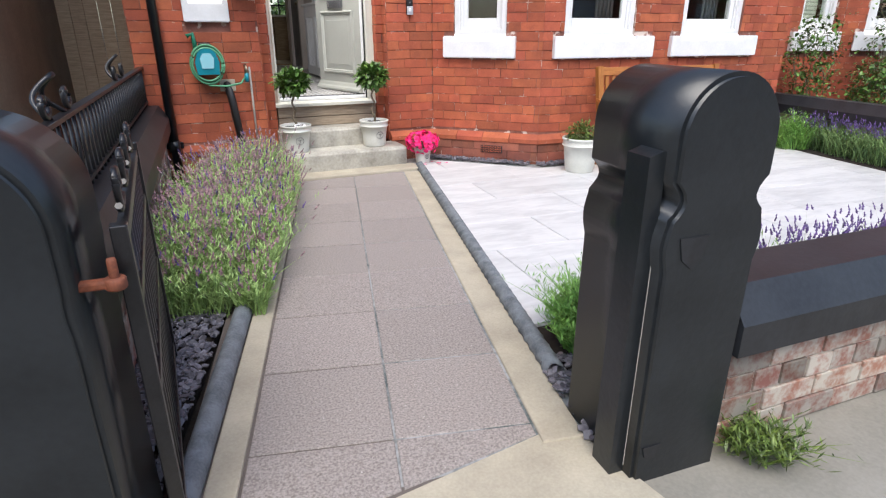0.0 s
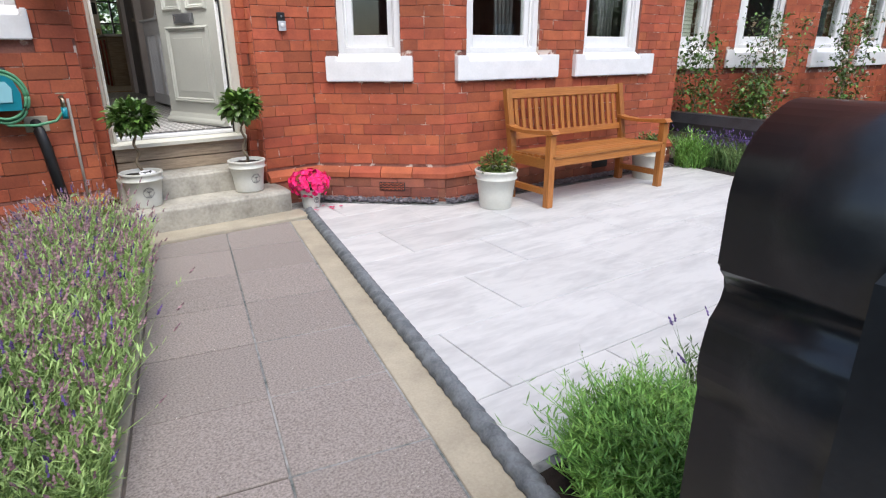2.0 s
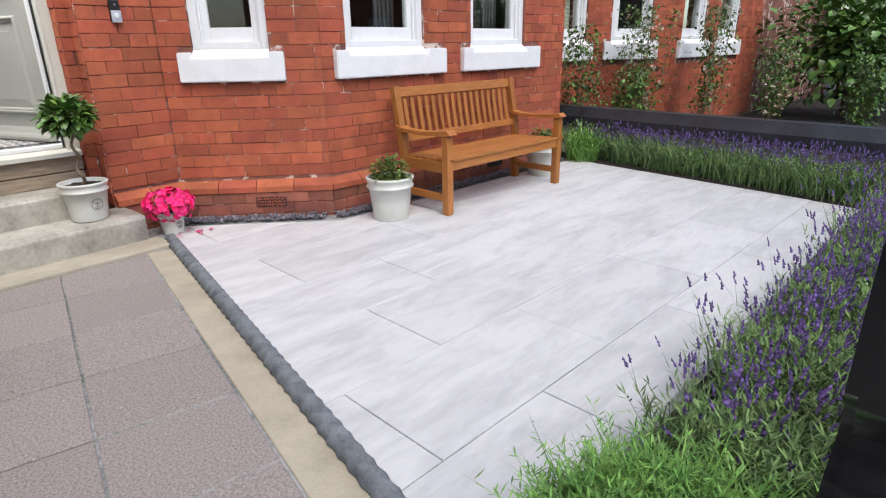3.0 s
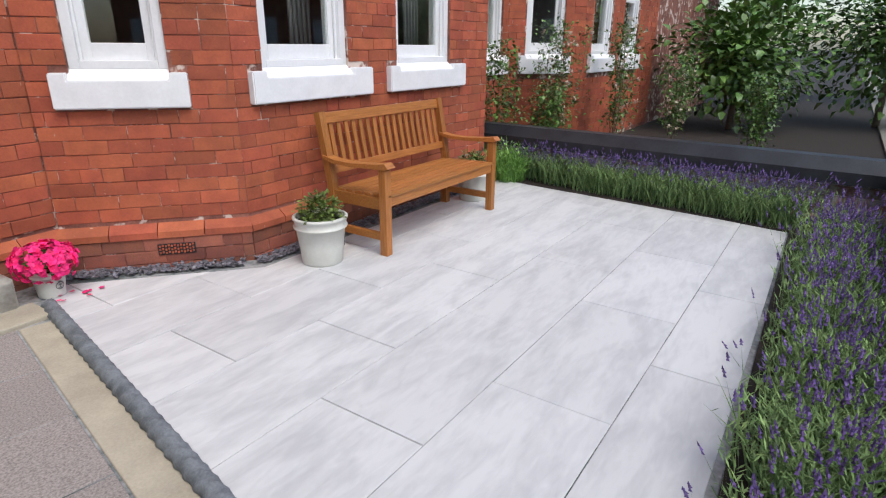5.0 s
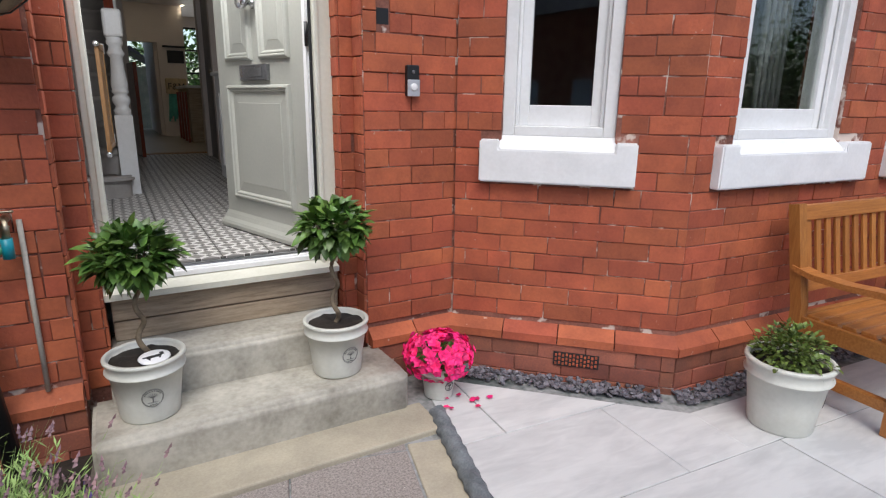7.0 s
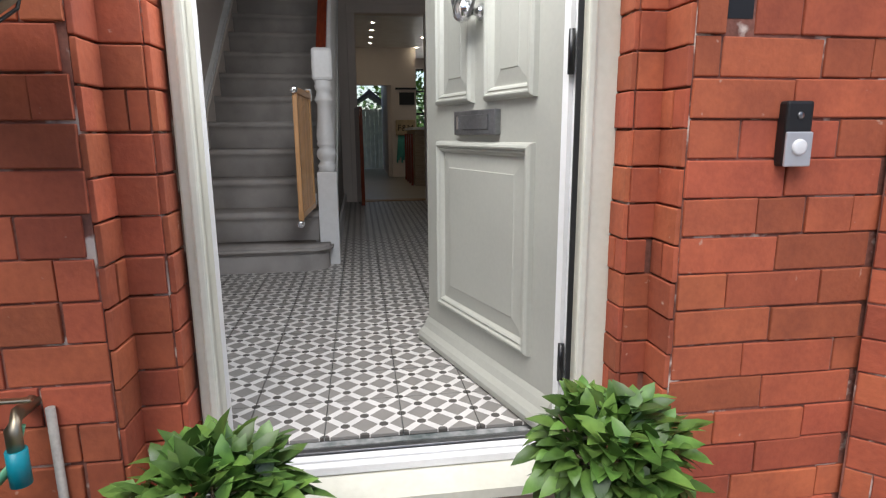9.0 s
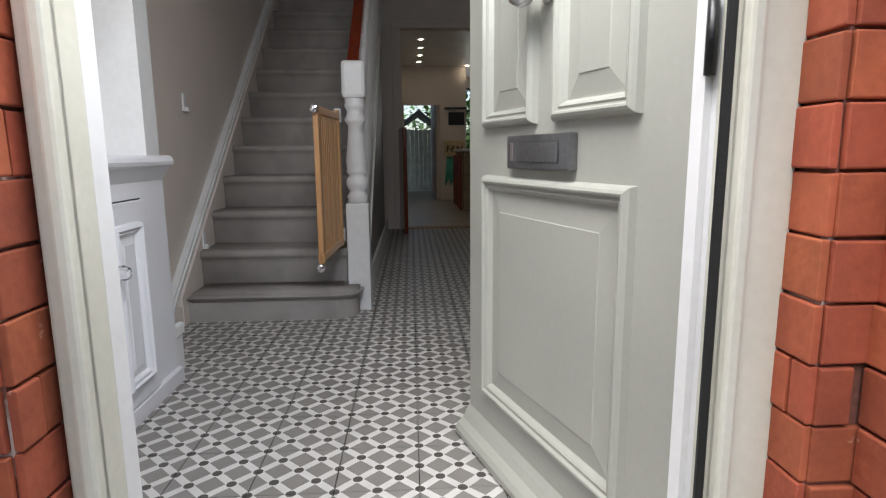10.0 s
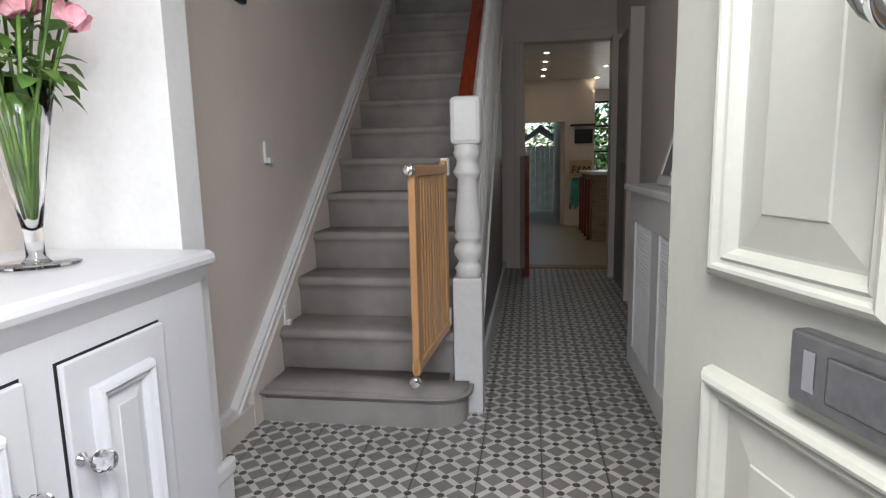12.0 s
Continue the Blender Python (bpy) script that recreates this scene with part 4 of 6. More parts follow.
# ---- pots and plants ----
def pot_parts(t, r, h):
    wall = [(r * 0.72, 0.0), (r * 0.74, 0.006), (r * 0.8, h * 0.35), (r * 0.9, h * 0.76), (r * 0.97, h * 0.765), (r * 0.985, h * 0.79), (r * 0.93, h * 0.8),
            (r * 0.95, h * 0.93), (r * 1.0, h * 0.95), (r * 1.0, h * 0.985), (r * 0.97, h), (r * 0.9, h), (r * 0.88, h * 0.96), (r * 0.84, h * 0.88)]
    part("pot", lathe(wall, 40), POT, t, "pale grey glazed clay pot")
    soil = lathe([(r * 0.86, h * 0.86), (r * 0.86, h * 0.9), (0.01, h * 0.91)], 28)
    for v in soil.verts:
        v.co.z += 0.008 * noise.noise(v.co * 40)
    part("soil", soil, EARTH, t, "dark potting soil")


def pot_mark(t, r, h, angle, lean=0.0):
    """The round stamp: a ring, a little tree of strokes and bars for the unread writing."""
    k = r * 0.26
    rad = lambda z: r * (0.74 + 0.16 * z / (h * 0.76))
    def on(a, z):
        ang = angle + a / (r * 0.85)
        q = rad(h * 0.45 + z) + 0.0025
        return (q * math.cos(ang), q * math.sin(ang), h * 0.45 + z)
    bm = bmesh.new()
    for rr in (k, k * 0.92):
        tube([on(rr * math.cos(a), rr * math.sin(a)) for a in np.linspace(0, 6.28, 30)], 0.0009, 4, bm=bm)
    tube([on(0, -k * 0.5), on(0, k * 0.1)], 0.002, 4, bm=bm)
    for a in np.linspace(0.3, 2.84, 7):
        tube([on(0, 0), on(k * 0.5 * math.cos(a), k * 0.1 + k * 0.4 * math.sin(a))], 0.0011, 4, bm=bm)
    tube([on(-k * 0.5, -k * 0.5), on(k * 0.5, -k * 0.5)], 0.0012, 4, bm=bm)
    for a in np.linspace(0.5, 2.64, 9):
        tube([on(k * 0.78 * math.cos(a - 0.07), k * 0.78 * math.sin(a - 0.07)), on(k * 0.78 * math.cos(a + 0.07), k * 0.78 * math.sin(a + 0.07))], 0.002, 4, bm=bm)
    tube([on(-k * 0.35, -k * 0.75), on(k * 0.35, -k * 0.75)], 0.002, 4, bm=bm)
    part("stamp", bm, POTMARK, t, "round grey stamp on the pot")


def leaves(name, centres, dirs, lengths, width, material, curl=0.25, seed=1):
    """Pointed leaves, folded along the middle rib: one mesh."""
    rng = random.Random(seed)
    verts, faces = [], []
    for c, d, ln in zip(centres, dirs, lengths):
        d = Vector(d).normalized()
        s = d.cross(Vector((rng.uniform(-0.4, 0.4), rng.uniform(-0.4, 0.4), 1))).normalized()
        up = s.cross(d)
        w = ln * width
        i = len(verts)
        c = Vector(c)
        pts = [c, c + d * ln * 0.4 + s * w + up * w * 0.35, c + d * ln * 0.42, c + d * ln * 0.4 - s * w + up * w * 0.35,
               c + d * ln * 0.75 + s * w * 0.65 - up * ln * curl * 0.3, c + d * ln * 0.76 - up * ln * curl * 0.42, c + d * ln * 0.75 - s * w * 0.65 - up * ln * curl * 0.3, c + d * ln - up * ln * curl]
        verts += [tuple(p) for p in pts]
        faces += [(i, i + 1, i + 2), (i, i + 2, i + 3), (i + 1, i + 4, i + 5, i + 2), (i + 2, i + 5, i + 6, i + 3), (i + 4, i + 7, i + 5), (i + 5, i + 7, i + 6)]
    me = mesh_of(name, verts, faces, material)
    me.polygons.foreach_set("use_smooth", [True] * len(me.polygons))
    return me


def crown_mesh(name, n, centre, rx, rz, size, width, material, seed, shell=0.5, droop=0.0):
    rng = random.Random(seed)
    cs, ds, ls = [], [], []
    for _ in range(n):
        v = Vector((rng.gauss(0, 1), rng.gauss(0, 1), rng.gauss(0, 1))).normalized()
        k = shell + (1 - shell) * rng.random()
        k *= 0.9 + 0.2 * noise.noise(v * 2.3 + Vector((seed, 0, 0)))
        p = Vector((v.x * rx * k, v.y * rx * k, v.z * rz * k)) + Vector(centre)
        d = v + Vector((rng.gauss(0, 0.5), rng.gauss(0, 0.5), rng.gauss(0.15, 0.45) - droop))
        cs.append(p), ds.append(d), ls.append(size * rng.uniform(0.6, 1.25))
    return leaves(name, cs, ds, ls, width, material, seed=seed)


def bay_tree(m, seed, lift, mark):
    t = thing("bay_tree", "small laurel ball tree with a twisted stem in a pale pot", "potted plant", m, "trees beside the door")
    pot_parts(t, 0.14, 0.24)
    pot_mark(t, 0.14, 0.24, mark)
    pts = [(0.014 * math.sin(a * 1.6) * (1 - 0.3 * a / 10), 0.014 * math.cos(a * 1.6), 0.2 + (0.33 + lift) * a / 10) for a in np.linspace(0, 10, 40)]
    part("trunk", tube(pts, 0.011, 8, 0.75), BARK, t, "twisted bare stem")
    zc = 0.6 + lift
    bm = bmesh.new()
    rng = random.Random(seed)
    for k in range(14):
        a = k * 2.4
        tube([(0, 0, zc - 0.09), (0.05 * math.cos(a), 0.05 * math.sin(a), zc - 0.03 + 0.03 * rng.random()), (0.1 * math.cos(a), 0.1 * math.sin(a), zc + rng.uniform(-0.04, 0.08))], 0.004, 5, 0.5, bm=bm)
    part("branches", bm, BARK, t)
    part("crown", crown_mesh("crown", 640, (0, 0, zc + 0.01), 0.15, 0.1, 0.066, 0.27, LEAF, seed, 0.4), LEAF, t, "dense ball of pointed green leaves")
    return t


tl = bay_tree(at(H, -0.405, -0.345, 0.192), 3, 0.0, -1.5)
bay_tree(at(H, 0.335, -0.34, 0.192, 20), 5, 0.03, -1.75)
sign = thing("oval_dog_sign", "white oval plaque with a black dachshund in the pot", "plaque", at(H, -0.375, -0.40, 0.425, 15) @ pose(0, 0, 0, 20, 0, 0))
bm = lathe([(0.0, 0.0), (0.042, 0.0), (0.045, 0.004), (0.04, 0.008)], 28)
bmesh.ops.scale(bm, vec=(1.25, 0.85, 1), verts=bm.verts)
part("plate", bm, WHITE, sign)
bm = bmesh.new()
quad_box(bm, -0.028, 0.024, -0.006, 0.006, 0.008, 0.0095)
quad_box(bm, 0.02, 0.034, 0.0, 0.014, 0.008, 0.0095)
quad_box(bm, -0.04, -0.026, 0.0, 0.006, 0.008, 0.0095)
quad_box(bm, 0.012, 0.018, -0.014, -0.005, 0.008, 0.0095)
quad_box(bm, -0.024, -0.018, -0.014, -0.005, 0.008, 0.0095)
part("animal_outline", bm, BARE, sign, "plain black outline")


def box_pot(m, r, h, seed, label):
    t = thing("potted_shrub", label, "potted plant", m, "shrubs beside the bench")
    pot_parts(t, r, h)
    pot_mark(t, r, h, -0.7)
    part("crown", crown_mesh("crown", 900, (0, 0, h * 1.06), r * 0.98, r * 0.75, 0.03, 0.32, BOXLEAF, seed, 0.35), BOXLEAF, t, "clipped mass of small green leaves")
    return t


box_pot(pose(2.48, 1.62, 0.002), 0.175, 0.31, 11, "clipped box shrub in a pale grey pot beside the bench")
box_pot(pose(4.43, 1.66, 0.002), 0.17, 0.3, 12, "clipped box shrub in a pale pot beyond the bench")

pk = thing("potted_flowers", "bright pink flowers in a small pale pot", "potted plant", pose(1.22, 2.46, 0.002))
pot_parts(pk, 0.09, 0.155)
pot_mark(pk, 0.09, 0.155, -1.3)
part("foliage", crown_mesh("foliage", 140, (0, 0, 0.19), 0.12, 0.08, 0.04, 0.3, LEAF, 21, 0.3), LEAF, pk, "green leaves under the blooms")
rng = random.Random(4)
verts, faces = [], []
for k in range(230):
    v = Vector((rng.gauss(0, 1), rng.gauss(0, 1), rng.gauss(0.45, 0.8))).normalized()
    c = Vector((v.x * 0.16, v.y * 0.16, 0.2 + v.z * 0.1)) * 1.0 + Vector((rng.gauss(0, 0.008), rng.gauss(0, 0.008), rng.gauss(0, 0.008)))
    a = v.cross(Vector((0.3, 0.2, 1))).normalized()
    b = v.cross(a)
    i = len(verts)
    verts.append(tuple(c - v * 0.006))
    for p in range(10):
        q = 0.024 * (1.0 if p % 2 == 0 else 0.72) * rng.uniform(0.8, 1.15)
        ang = p * math.pi / 5
        verts.append(tuple(c + a * q * math.cos(ang) + b * q * math.sin(ang) + v * 0.006 * rng.random()))
    faces += [(i, i + 1 + p, i + 1 + (p + 1) % 10) for p in range(10)]
part("bloom_mass", mesh_of("bloom_mass", verts, faces, PINK), PINK, pk, "bright pink blooms", kind="stuff")
verts, faces = [], []
for k in range(9):
    x, y = 1.31 + rng.gauss(0, 0.05), 2.33 + rng.gauss(0, 0.05)
    i = len(verts)
    a0 = rng.random() * 6
    for p in range(5):
        q = 0.016 * rng.uniform(0.6, 1.3)
        verts.append((x + q * math.cos(a0 + p * 1.256), y + q * math.sin(a0 + p * 1.256), 0.012 + 0.004 * rng.random()))
    faces.append(tuple(range(i, i + 5)))
ob = new("fallen_petals", mesh_of("fallen_petals", verts, faces, PINK))
tagged(ob, "fallen pink petals on the white paving", "petals", kind="stuff")


def tufts(name, inside, count, height, lean, material, seed, flowers, flower_mat, label, category, stem=0.0035, leafy=5, ftall=0.12, fshare=0.5, body=1.0):
    """A mass of thin leafy stems, with flower spikes on some: stuff that nobody could count."""
    rng = random.Random(seed)
    verts, faces, fv, ff = [], [], [], []
    for _ in range(count):
        x, y, hk = inside(rng)
        h = height * hk * rng.uniform(0.65, 1.12)
        lx, ly = rng.gauss(0, lean), rng.gauss(0, lean)
        p0, p1 = Vector((x, y, 0.0)), Vector((x + lx * h, y + ly * h, h))
        mid = p0.lerp(p1, 0.55) - Vector((lx, ly, 0)) * h * 0.2
        a = rng.random() * math.pi
        s = Vector((math.cos(a), math.sin(a), 0)) * stem
        i = len(verts)
        verts += [tuple(p0 - s), tuple(p0 + s), tuple(mid + s), tuple(mid - s), tuple(p1)]
        faces += [(i, i + 1, i + 2, i + 3), (i + 3, i + 2, i + 4)]
        for k in range(leafy):
            q = 0.15 + 0.8 * rng.random()
            c = p0.lerp(mid, q / 0.55) if q < 0.55 else mid.lerp(p1, (q - 0.55) / 0.45)
            ang = rng.random() * 6.283
            ln = rng.uniform(0.025, 0.05) * body
            d = Vector((math.cos(ang), math.sin(ang), rng.uniform(0.3, 1.3))).normalized() * ln
            sd = d.cross(Vector((0, 0, 1))).normalized() * 0.0032 * body
            i = len(verts)
            verts += [tuple(c), tuple(c + d * 0.5 + sd), tuple(c + d), tuple(c + d * 0.5 - sd)]
            faces.append((i, i + 1, i + 2, i + 3))
        if flowers and rng.random() < fshare:
            tip = p1 + Vector((lx, ly, 1)) * ftall * rng.uniform(0.3, 1)
            i = len(verts)
            verts += [tuple(p1 - s * 0.4), tuple(p1 + s * 0.4), tuple(tip)]
            faces.append((i, i + 1, i + 2))
            ln, r = rng.uniform(0.025, 0.045), rng.uniform(0.005, 0.008)
            up = (tip - p1).normalized()
            for lvl in range(3):
                c = tip + up * ln * lvl / 3
                i = len(fv)
                rr = r * (1.0, 1.15, 0.8)[lvl]
                ring = [c + Vector((rr * math.cos(b + lvl), rr * math.sin(b + lvl), 0)) for b in (0, 2.09, 4.19)]
                fv += [tuple(c - up * ln * 0.12)] + [tuple(p) for p in ring] + [tuple(c + up * ln * 0.4)]
                ff += [(i, i + 1, i + 2), (i, i + 2, i + 3), (i, i + 3, i + 1), (i + 4, i + 2, i + 1), (i + 4, i + 3, i + 2), (i + 4, i + 1, i + 3)]
    t = thing(name, label, category, kind="stuff")
    part("foliage", mesh_of("foliage", verts, faces, material), material, t, kind="stuff")
    if fv:
        part("flower_spikes", mesh_of("flower_spikes", fv, ff, flower_mat), flower_mat, t, "small purple flower spikes", kind="stuff")
    return t


def bed_left(rng):
    b = -0.42 + 2.35 * rng.random()
    a = -0.66 - 0.36 * rng.random() ** 0.9
    if rng.random() < 0.3:
        a = rng.uniform(-0.62, -0.5)
    p = P @ Vector((a, b, 0))
    edge = min(1.0, 0.55 + (b + 0.42) * 1.6) * (1.0 if a < -0.62 else 0.72)
    return max(p.x, -0.97), p.y, edge * (0.82 + 0.25 * noise.noise((p.x * 4, p.y * 3, 0)))


tufts("lavender", bed_left, 10500, 0.46, 0.28, LAVLEAF, 31, True, FADED, "tall bed of pale green lavender with fading flowers", "lavender", leafy=9, ftall=0.05, fshare=0.22, body=1.0, stem=0.003)
tufts("lavender", bed_left, 260, 0.46, 0.3, LAVLEAF, 37, True, PURPLE, "lavender stems with purple spikes in the path bed", "lavender", leafy=4, ftall=0.07, fshare=0.9)


def bed_front(rng):
    x = rng.uniform(1.2, 4.9)
    c = round((x - 1.2) / 0.62)
    y = rng.gauss(-1.19, 0.1)
    k = 1 - 0.35 * abs((x - 1.2) / 0.62 - c) * 2
    return x, min(max(y, -1.4), -0.92), k


tufts("lavender", bed_front, 5200, 0.29, 0.28, LAVGREY, 33, True, PURPLE, "dark green lavender row with purple spikes along the wall", "lavender", leafy=11, ftall=0.15, fshare=0.24, body=1.1)


def bed_right(rng):
    y = rng.uniform(-0.9, 2.0)
    x = 4.99 + (y + 0.75) * 0.145 + 0.2 + rng.gauss(0, 0.1)
    return max(x, 5.02 + (y + 0.75) * 0.145), y, 1.0


tufts("lavender", bed_right, 2600, 0.3, 0.4, LAVGREY, 34, True, PURPLE, "dark lavender row along the boundary wall", "lavender", leafy=9, ftall=0.08, fshare=0.6)


def shrub_at(x0, y0, r):
    def put(rng):
        a, k = rng.random() * 6.283, math.sqrt(rng.random()) * r
        return x0 + k * math.cos(a), y0 + k * math.sin(a), 1 - 0.55 * (k / r) ** 2
    return put


tufts("rosemary", shrub_at(0.86, -1.18, 0.22), 4200, 0.32, 0.42, ROSEMARY, 35, False, None, "fresh green rosemary bush behind the gate post", "shrub", leafy=18, body=0.85, stem=0.004)
tufts("grass_clump", shrub_at(5.3, 1.75, 0.16), 350, 0.42, 0.35, ROSEMARY, 36, False, None, "green leafy clump by the boundary wall", "plant", leafy=5, body=1.6)
tufts("weeds", shrub_at(0.9, -1.86, 0.1), 130, 0.12, 0.9, BOXLEAF, 38, False, None, "weeds at the foot of the garden wall", "weeds", leafy=8, body=1.0)
tufts("weeds", shrub_at(1.87, -1.78, 0.08), 90, 0.14, 0.8, BOXLEAF, 39, False, None, "weeds growing from the wall's foot", "weeds", leafy=8, body=1.0)


def chippings(name, inside, count, seed, label):
    rng = random.Random(seed)
    verts, faces = [], []
    for _ in range(count):
        x, y = inside(rng)
        r = rng.uniform(0.008, 0.018)
        m = Matrix.Translation((x, y, 0.012 + rng.random() * 0.016)) @ Euler((rng.gauss(0, 0.35), rng.gauss(0, 0.35), rng.random() * 6.3)).to_matrix().to_4x4()
        i = len(verts)
        n = 5
        for z in (-0.0035, 0.0035):
            for k in range(n):
                q = r * (0.7 + 0.5 * ((k * 7919 + i) % 10) / 10)
                verts.append(tuple(m @ Vector((q * 1.3 * math.cos(k * 1.2566), q * 0.75 * math.sin(k * 1.2566), z))))
        faces += [tuple(range(i + n - 1, i - 1, -1)), tuple(range(i + n, i + 2 * n))] + [(i + k, i + (k + 1) % n, i + n + (k + 1) % n, i + n + k) for k in range(n)]
    ob = new(name, mesh_of(name, verts, faces, SLATE))
    tagged(ob, label, "chippings", kind="stuff")


def slate_bay(rng):
    k = rng.random() * 4.0
    if k < 1.05:
        q = BL @ Vector((k, -0.05 - 0.115 * rng.random(), 0))
    else:
        q = BF @ Vector((k - 1.1, -0.05 - 0.115 * rng.random(), 0))
    return q.x, q.y


def slate_left(rng):
    q = P @ Vector((rng.uniform(-0.98, -0.68), rng.uniform(-1.6, 0.1), 0))
    return max(q.x, -0.97), q.y


def slate_post(rng):
    q = P @ Vector((rng.uniform(0.6, 1.15), rng.uniform(-1.5, -1.0), 0))
    return q.x, min(q.y, -0.9)


chippings("slate_chippings", slate_bay, 1700, 51, "plum slate chippings along the bay's foot")
chippings("slate_chippings", slate_left, 1900, 52, "plum slate chippings before the lavender")
chippings("slate_chippings", slate_post, 900, 53, "plum slate chippings behind the gate post")

# climbing rose and shrubs on the neighbour's side
def climber(x, y, h, seed, flowers):
    t = thing("climbing_rose", "climbing rose with pale blooms by the neighbour's wall" if flowers else "leafy climber by the neighbour's wall", "climber", pose(x, y, 0))
    rng = random.Random(seed)
    bm = bmesh.new()
    cs, ds, ls, fl = [], [], [], []
    for k in range(7):
        pts = [Vector((0, 0, 0))]
        for q in range(7):
            pts.append(pts[-1] + Vector((rng.gauss(0, 0.07), rng.gauss(0, 0.05), h / 7)))
        tube(pts, 0.007, 5, 0.4, bm=bm)
        for p in pts[2:]:
            for _ in range(26):
                cs.append(p + Vector((rng.gauss(0, 0.08), rng.gauss(0, 0.07), rng.gauss(0, 0.08))))
                ds.append((rng.gauss(0, 1), rng.gauss(0, 1), rng.gauss(0, 0.6)))
                ls.append(rng.uniform(0.035, 0.07))
            fl.append(p + Vector((rng.gauss(0, 0.1), -0.06, rng.gauss(0, 0.06))))
    part("stem_tangle", bm, BARK, t, kind="stuff")
    part("foliage", leaves("leaves", cs, ds, ls, 0.3, LEAF, seed=seed), LEAF, t)
    if flowers:
        verts, faces = [], []
        for c in fl:
            for _ in range(7):
                i = len(verts)
                o = c + Vector((rng.gauss(0, 0.012), rng.gauss(0, 0.012), rng.gauss(0, 0.012)))
                e = Vector((rng.gauss(0, 1), rng.gauss(0, 1), rng.gauss(0, 1))).normalized() * 0.02
                g = e.cross(Vector((0.2, 0.3, 1))).normalized() * 0.02
                verts += [tuple(o + e), tuple(o + g), tuple(o - e), tuple(o - g)]
                faces.append((i, i + 1, i + 2, i + 3))
        part("bloom_mass", mesh_of("bloom_mass", verts, faces, ROSEPALE), ROSEPALE, t, "pale cream blooms", kind="stuff")


ROSEPALE = mat("cream_rose", (0.75, 0.62, 0.5), 0.6, bump=0)
climber(6.05, 2.3, 1.25, 61, False)
climber(7.0, 2.0, 1.5, 62, True)
climber(7.9, 1.5, 1.5, 63, True)
climber(6.6, 1.9, 0.8, 64, False)
climber(9.0, 1.0, 1.1, 65, True)
climber(8.5, -0.2, 0.9, 66, False)

basket = thing("hanging_basket", "brown coir hanging basket with a wire rim on the wall", "hanging basket", at(H, -0.725, -0.42, 1.56))
part("bowl", lathe([(0.02, 0.0), (0.09, 0.02), (0.145, 0.07), (0.165, 0.13), (0.15, 0.13), (0.1, 0.09)], 28), BARK, basket)
part("rim", tube([(0.168 * math.cos(a), 0.168 * math.sin(a), 0.13) for a in np.linspace(0, 6.28, 32)], 0.005, 6), IRON, basket, "black wire rim")
for k in range(8):
    a = k * 0.785
    part("rib", tube([(0.168 * math.cos(a), 0.168 * math.sin(a), 0.13), (0.15 * math.cos(a), 0.15 * math.sin(a), 0.065), (0.09 * math.cos(a), 0.09 * math.sin(a), 0.014), (0, 0, -0.006)], 0.003, 5), IRON, basket)
part("bracket", tube([(0, 0.25, 0.75), (0, 0.0, 0.75), (0, 0, 0.55)], 0.008, 6), IRON, basket)
for k in range(3):
    a = k * 2.094
    part("chain", tube([(0.165 * math.cos(a), 0.165 * math.sin(a), 0.13), (0, 0, 0.55)], 0.003, 5), IRON, basket)
part("foliage", crown_mesh("foliage", 120, (0, 0, 0.17), 0.14, 0.08, 0.05, 0.3, LEAF, 44, 0.3), LEAF, basket)

def hedge(x, y, r, h, seed):
    t = thing("hedge", "tall dense green garden hedge beyond the neighbour", "hedge", pose(x, y, -0.05))
    part("stem", tube([(0, 0, 0), (0, 0, h * 0.6)], 0.06, 8, 0.5), BARK, t)
    part("foliage", crown_mesh("foliage", 2600, (0, 0, h * 0.55), r, h * 0.55, 0.16, 0.34, LEAF, seed, 0.15), LEAF, t, kind="stuff")


for x, y, r, h, sd_ in ((11.5, 0.6, 1.5, 2.2, 301), (13.5, -1.6, 1.9, 3.2, 302), (16.0, 1.0, 2.6, 5.0, 303), (12.5, -4.6, 1.8, 2.8, 304), (20.0, -2.5, 3.4, 6.5, 305), (18.0, -7.0, 3.0, 6.0, 306)):
    hedge(x, y, r, h, sd_)

# the hole's shade is a thin black plate over the mortar
single("wall_hole", block(0.617, 0.673, 0.001, 0.004, 1.662, 1.728), BLACKSHADE, "black plate for the shade in a missing brick's hole", "hole", WF, "structure")


# ---- hall: stairs ----
stairs = thing("staircase", "straight staircase fully covered in grey carpet", "stairs", H, kind="structure")
SX0, SX1 = -1.175, -0.33


def tread(k):
    return (2.10, HZ + 0.15) if k == 1 else (2.325 + 0.229 * (k - 2), 0.965 + 0.1885 * (k - 2))


def carpet_step(v, vn, lo, z):
    """A step in carpet that rolls softly over the nosing and falls to the tread below."""
    nose = [(v + 0.026 - 0.026 * math.sin(a), z - 0.026 - 0.026 * math.cos(a)) for a in np.linspace(math.radians(25), math.pi, 9)]
    out = [(v + 0.028, lo - 0.02), (v + 0.022, lo + 0.012), (v + 0.018, z - 0.075)] + [(p, q) for p, q in nose] + [(vn + 0.03, z), (vn + 0.06, z - 0.01), (vn + 0.06, lo - 0.02)]
    return prism(out, (SX0, SX1), "x")


for k in range(2, 14):
    v, z = tread(k)
    bm = carpet_step(v, tread(k + 1)[0], tread(k - 1)[1], z)
    for f in bm.faces:
        f.smooth = abs(f.normal.x) < 0.5
    part("step", bm, CARPET, stairs)
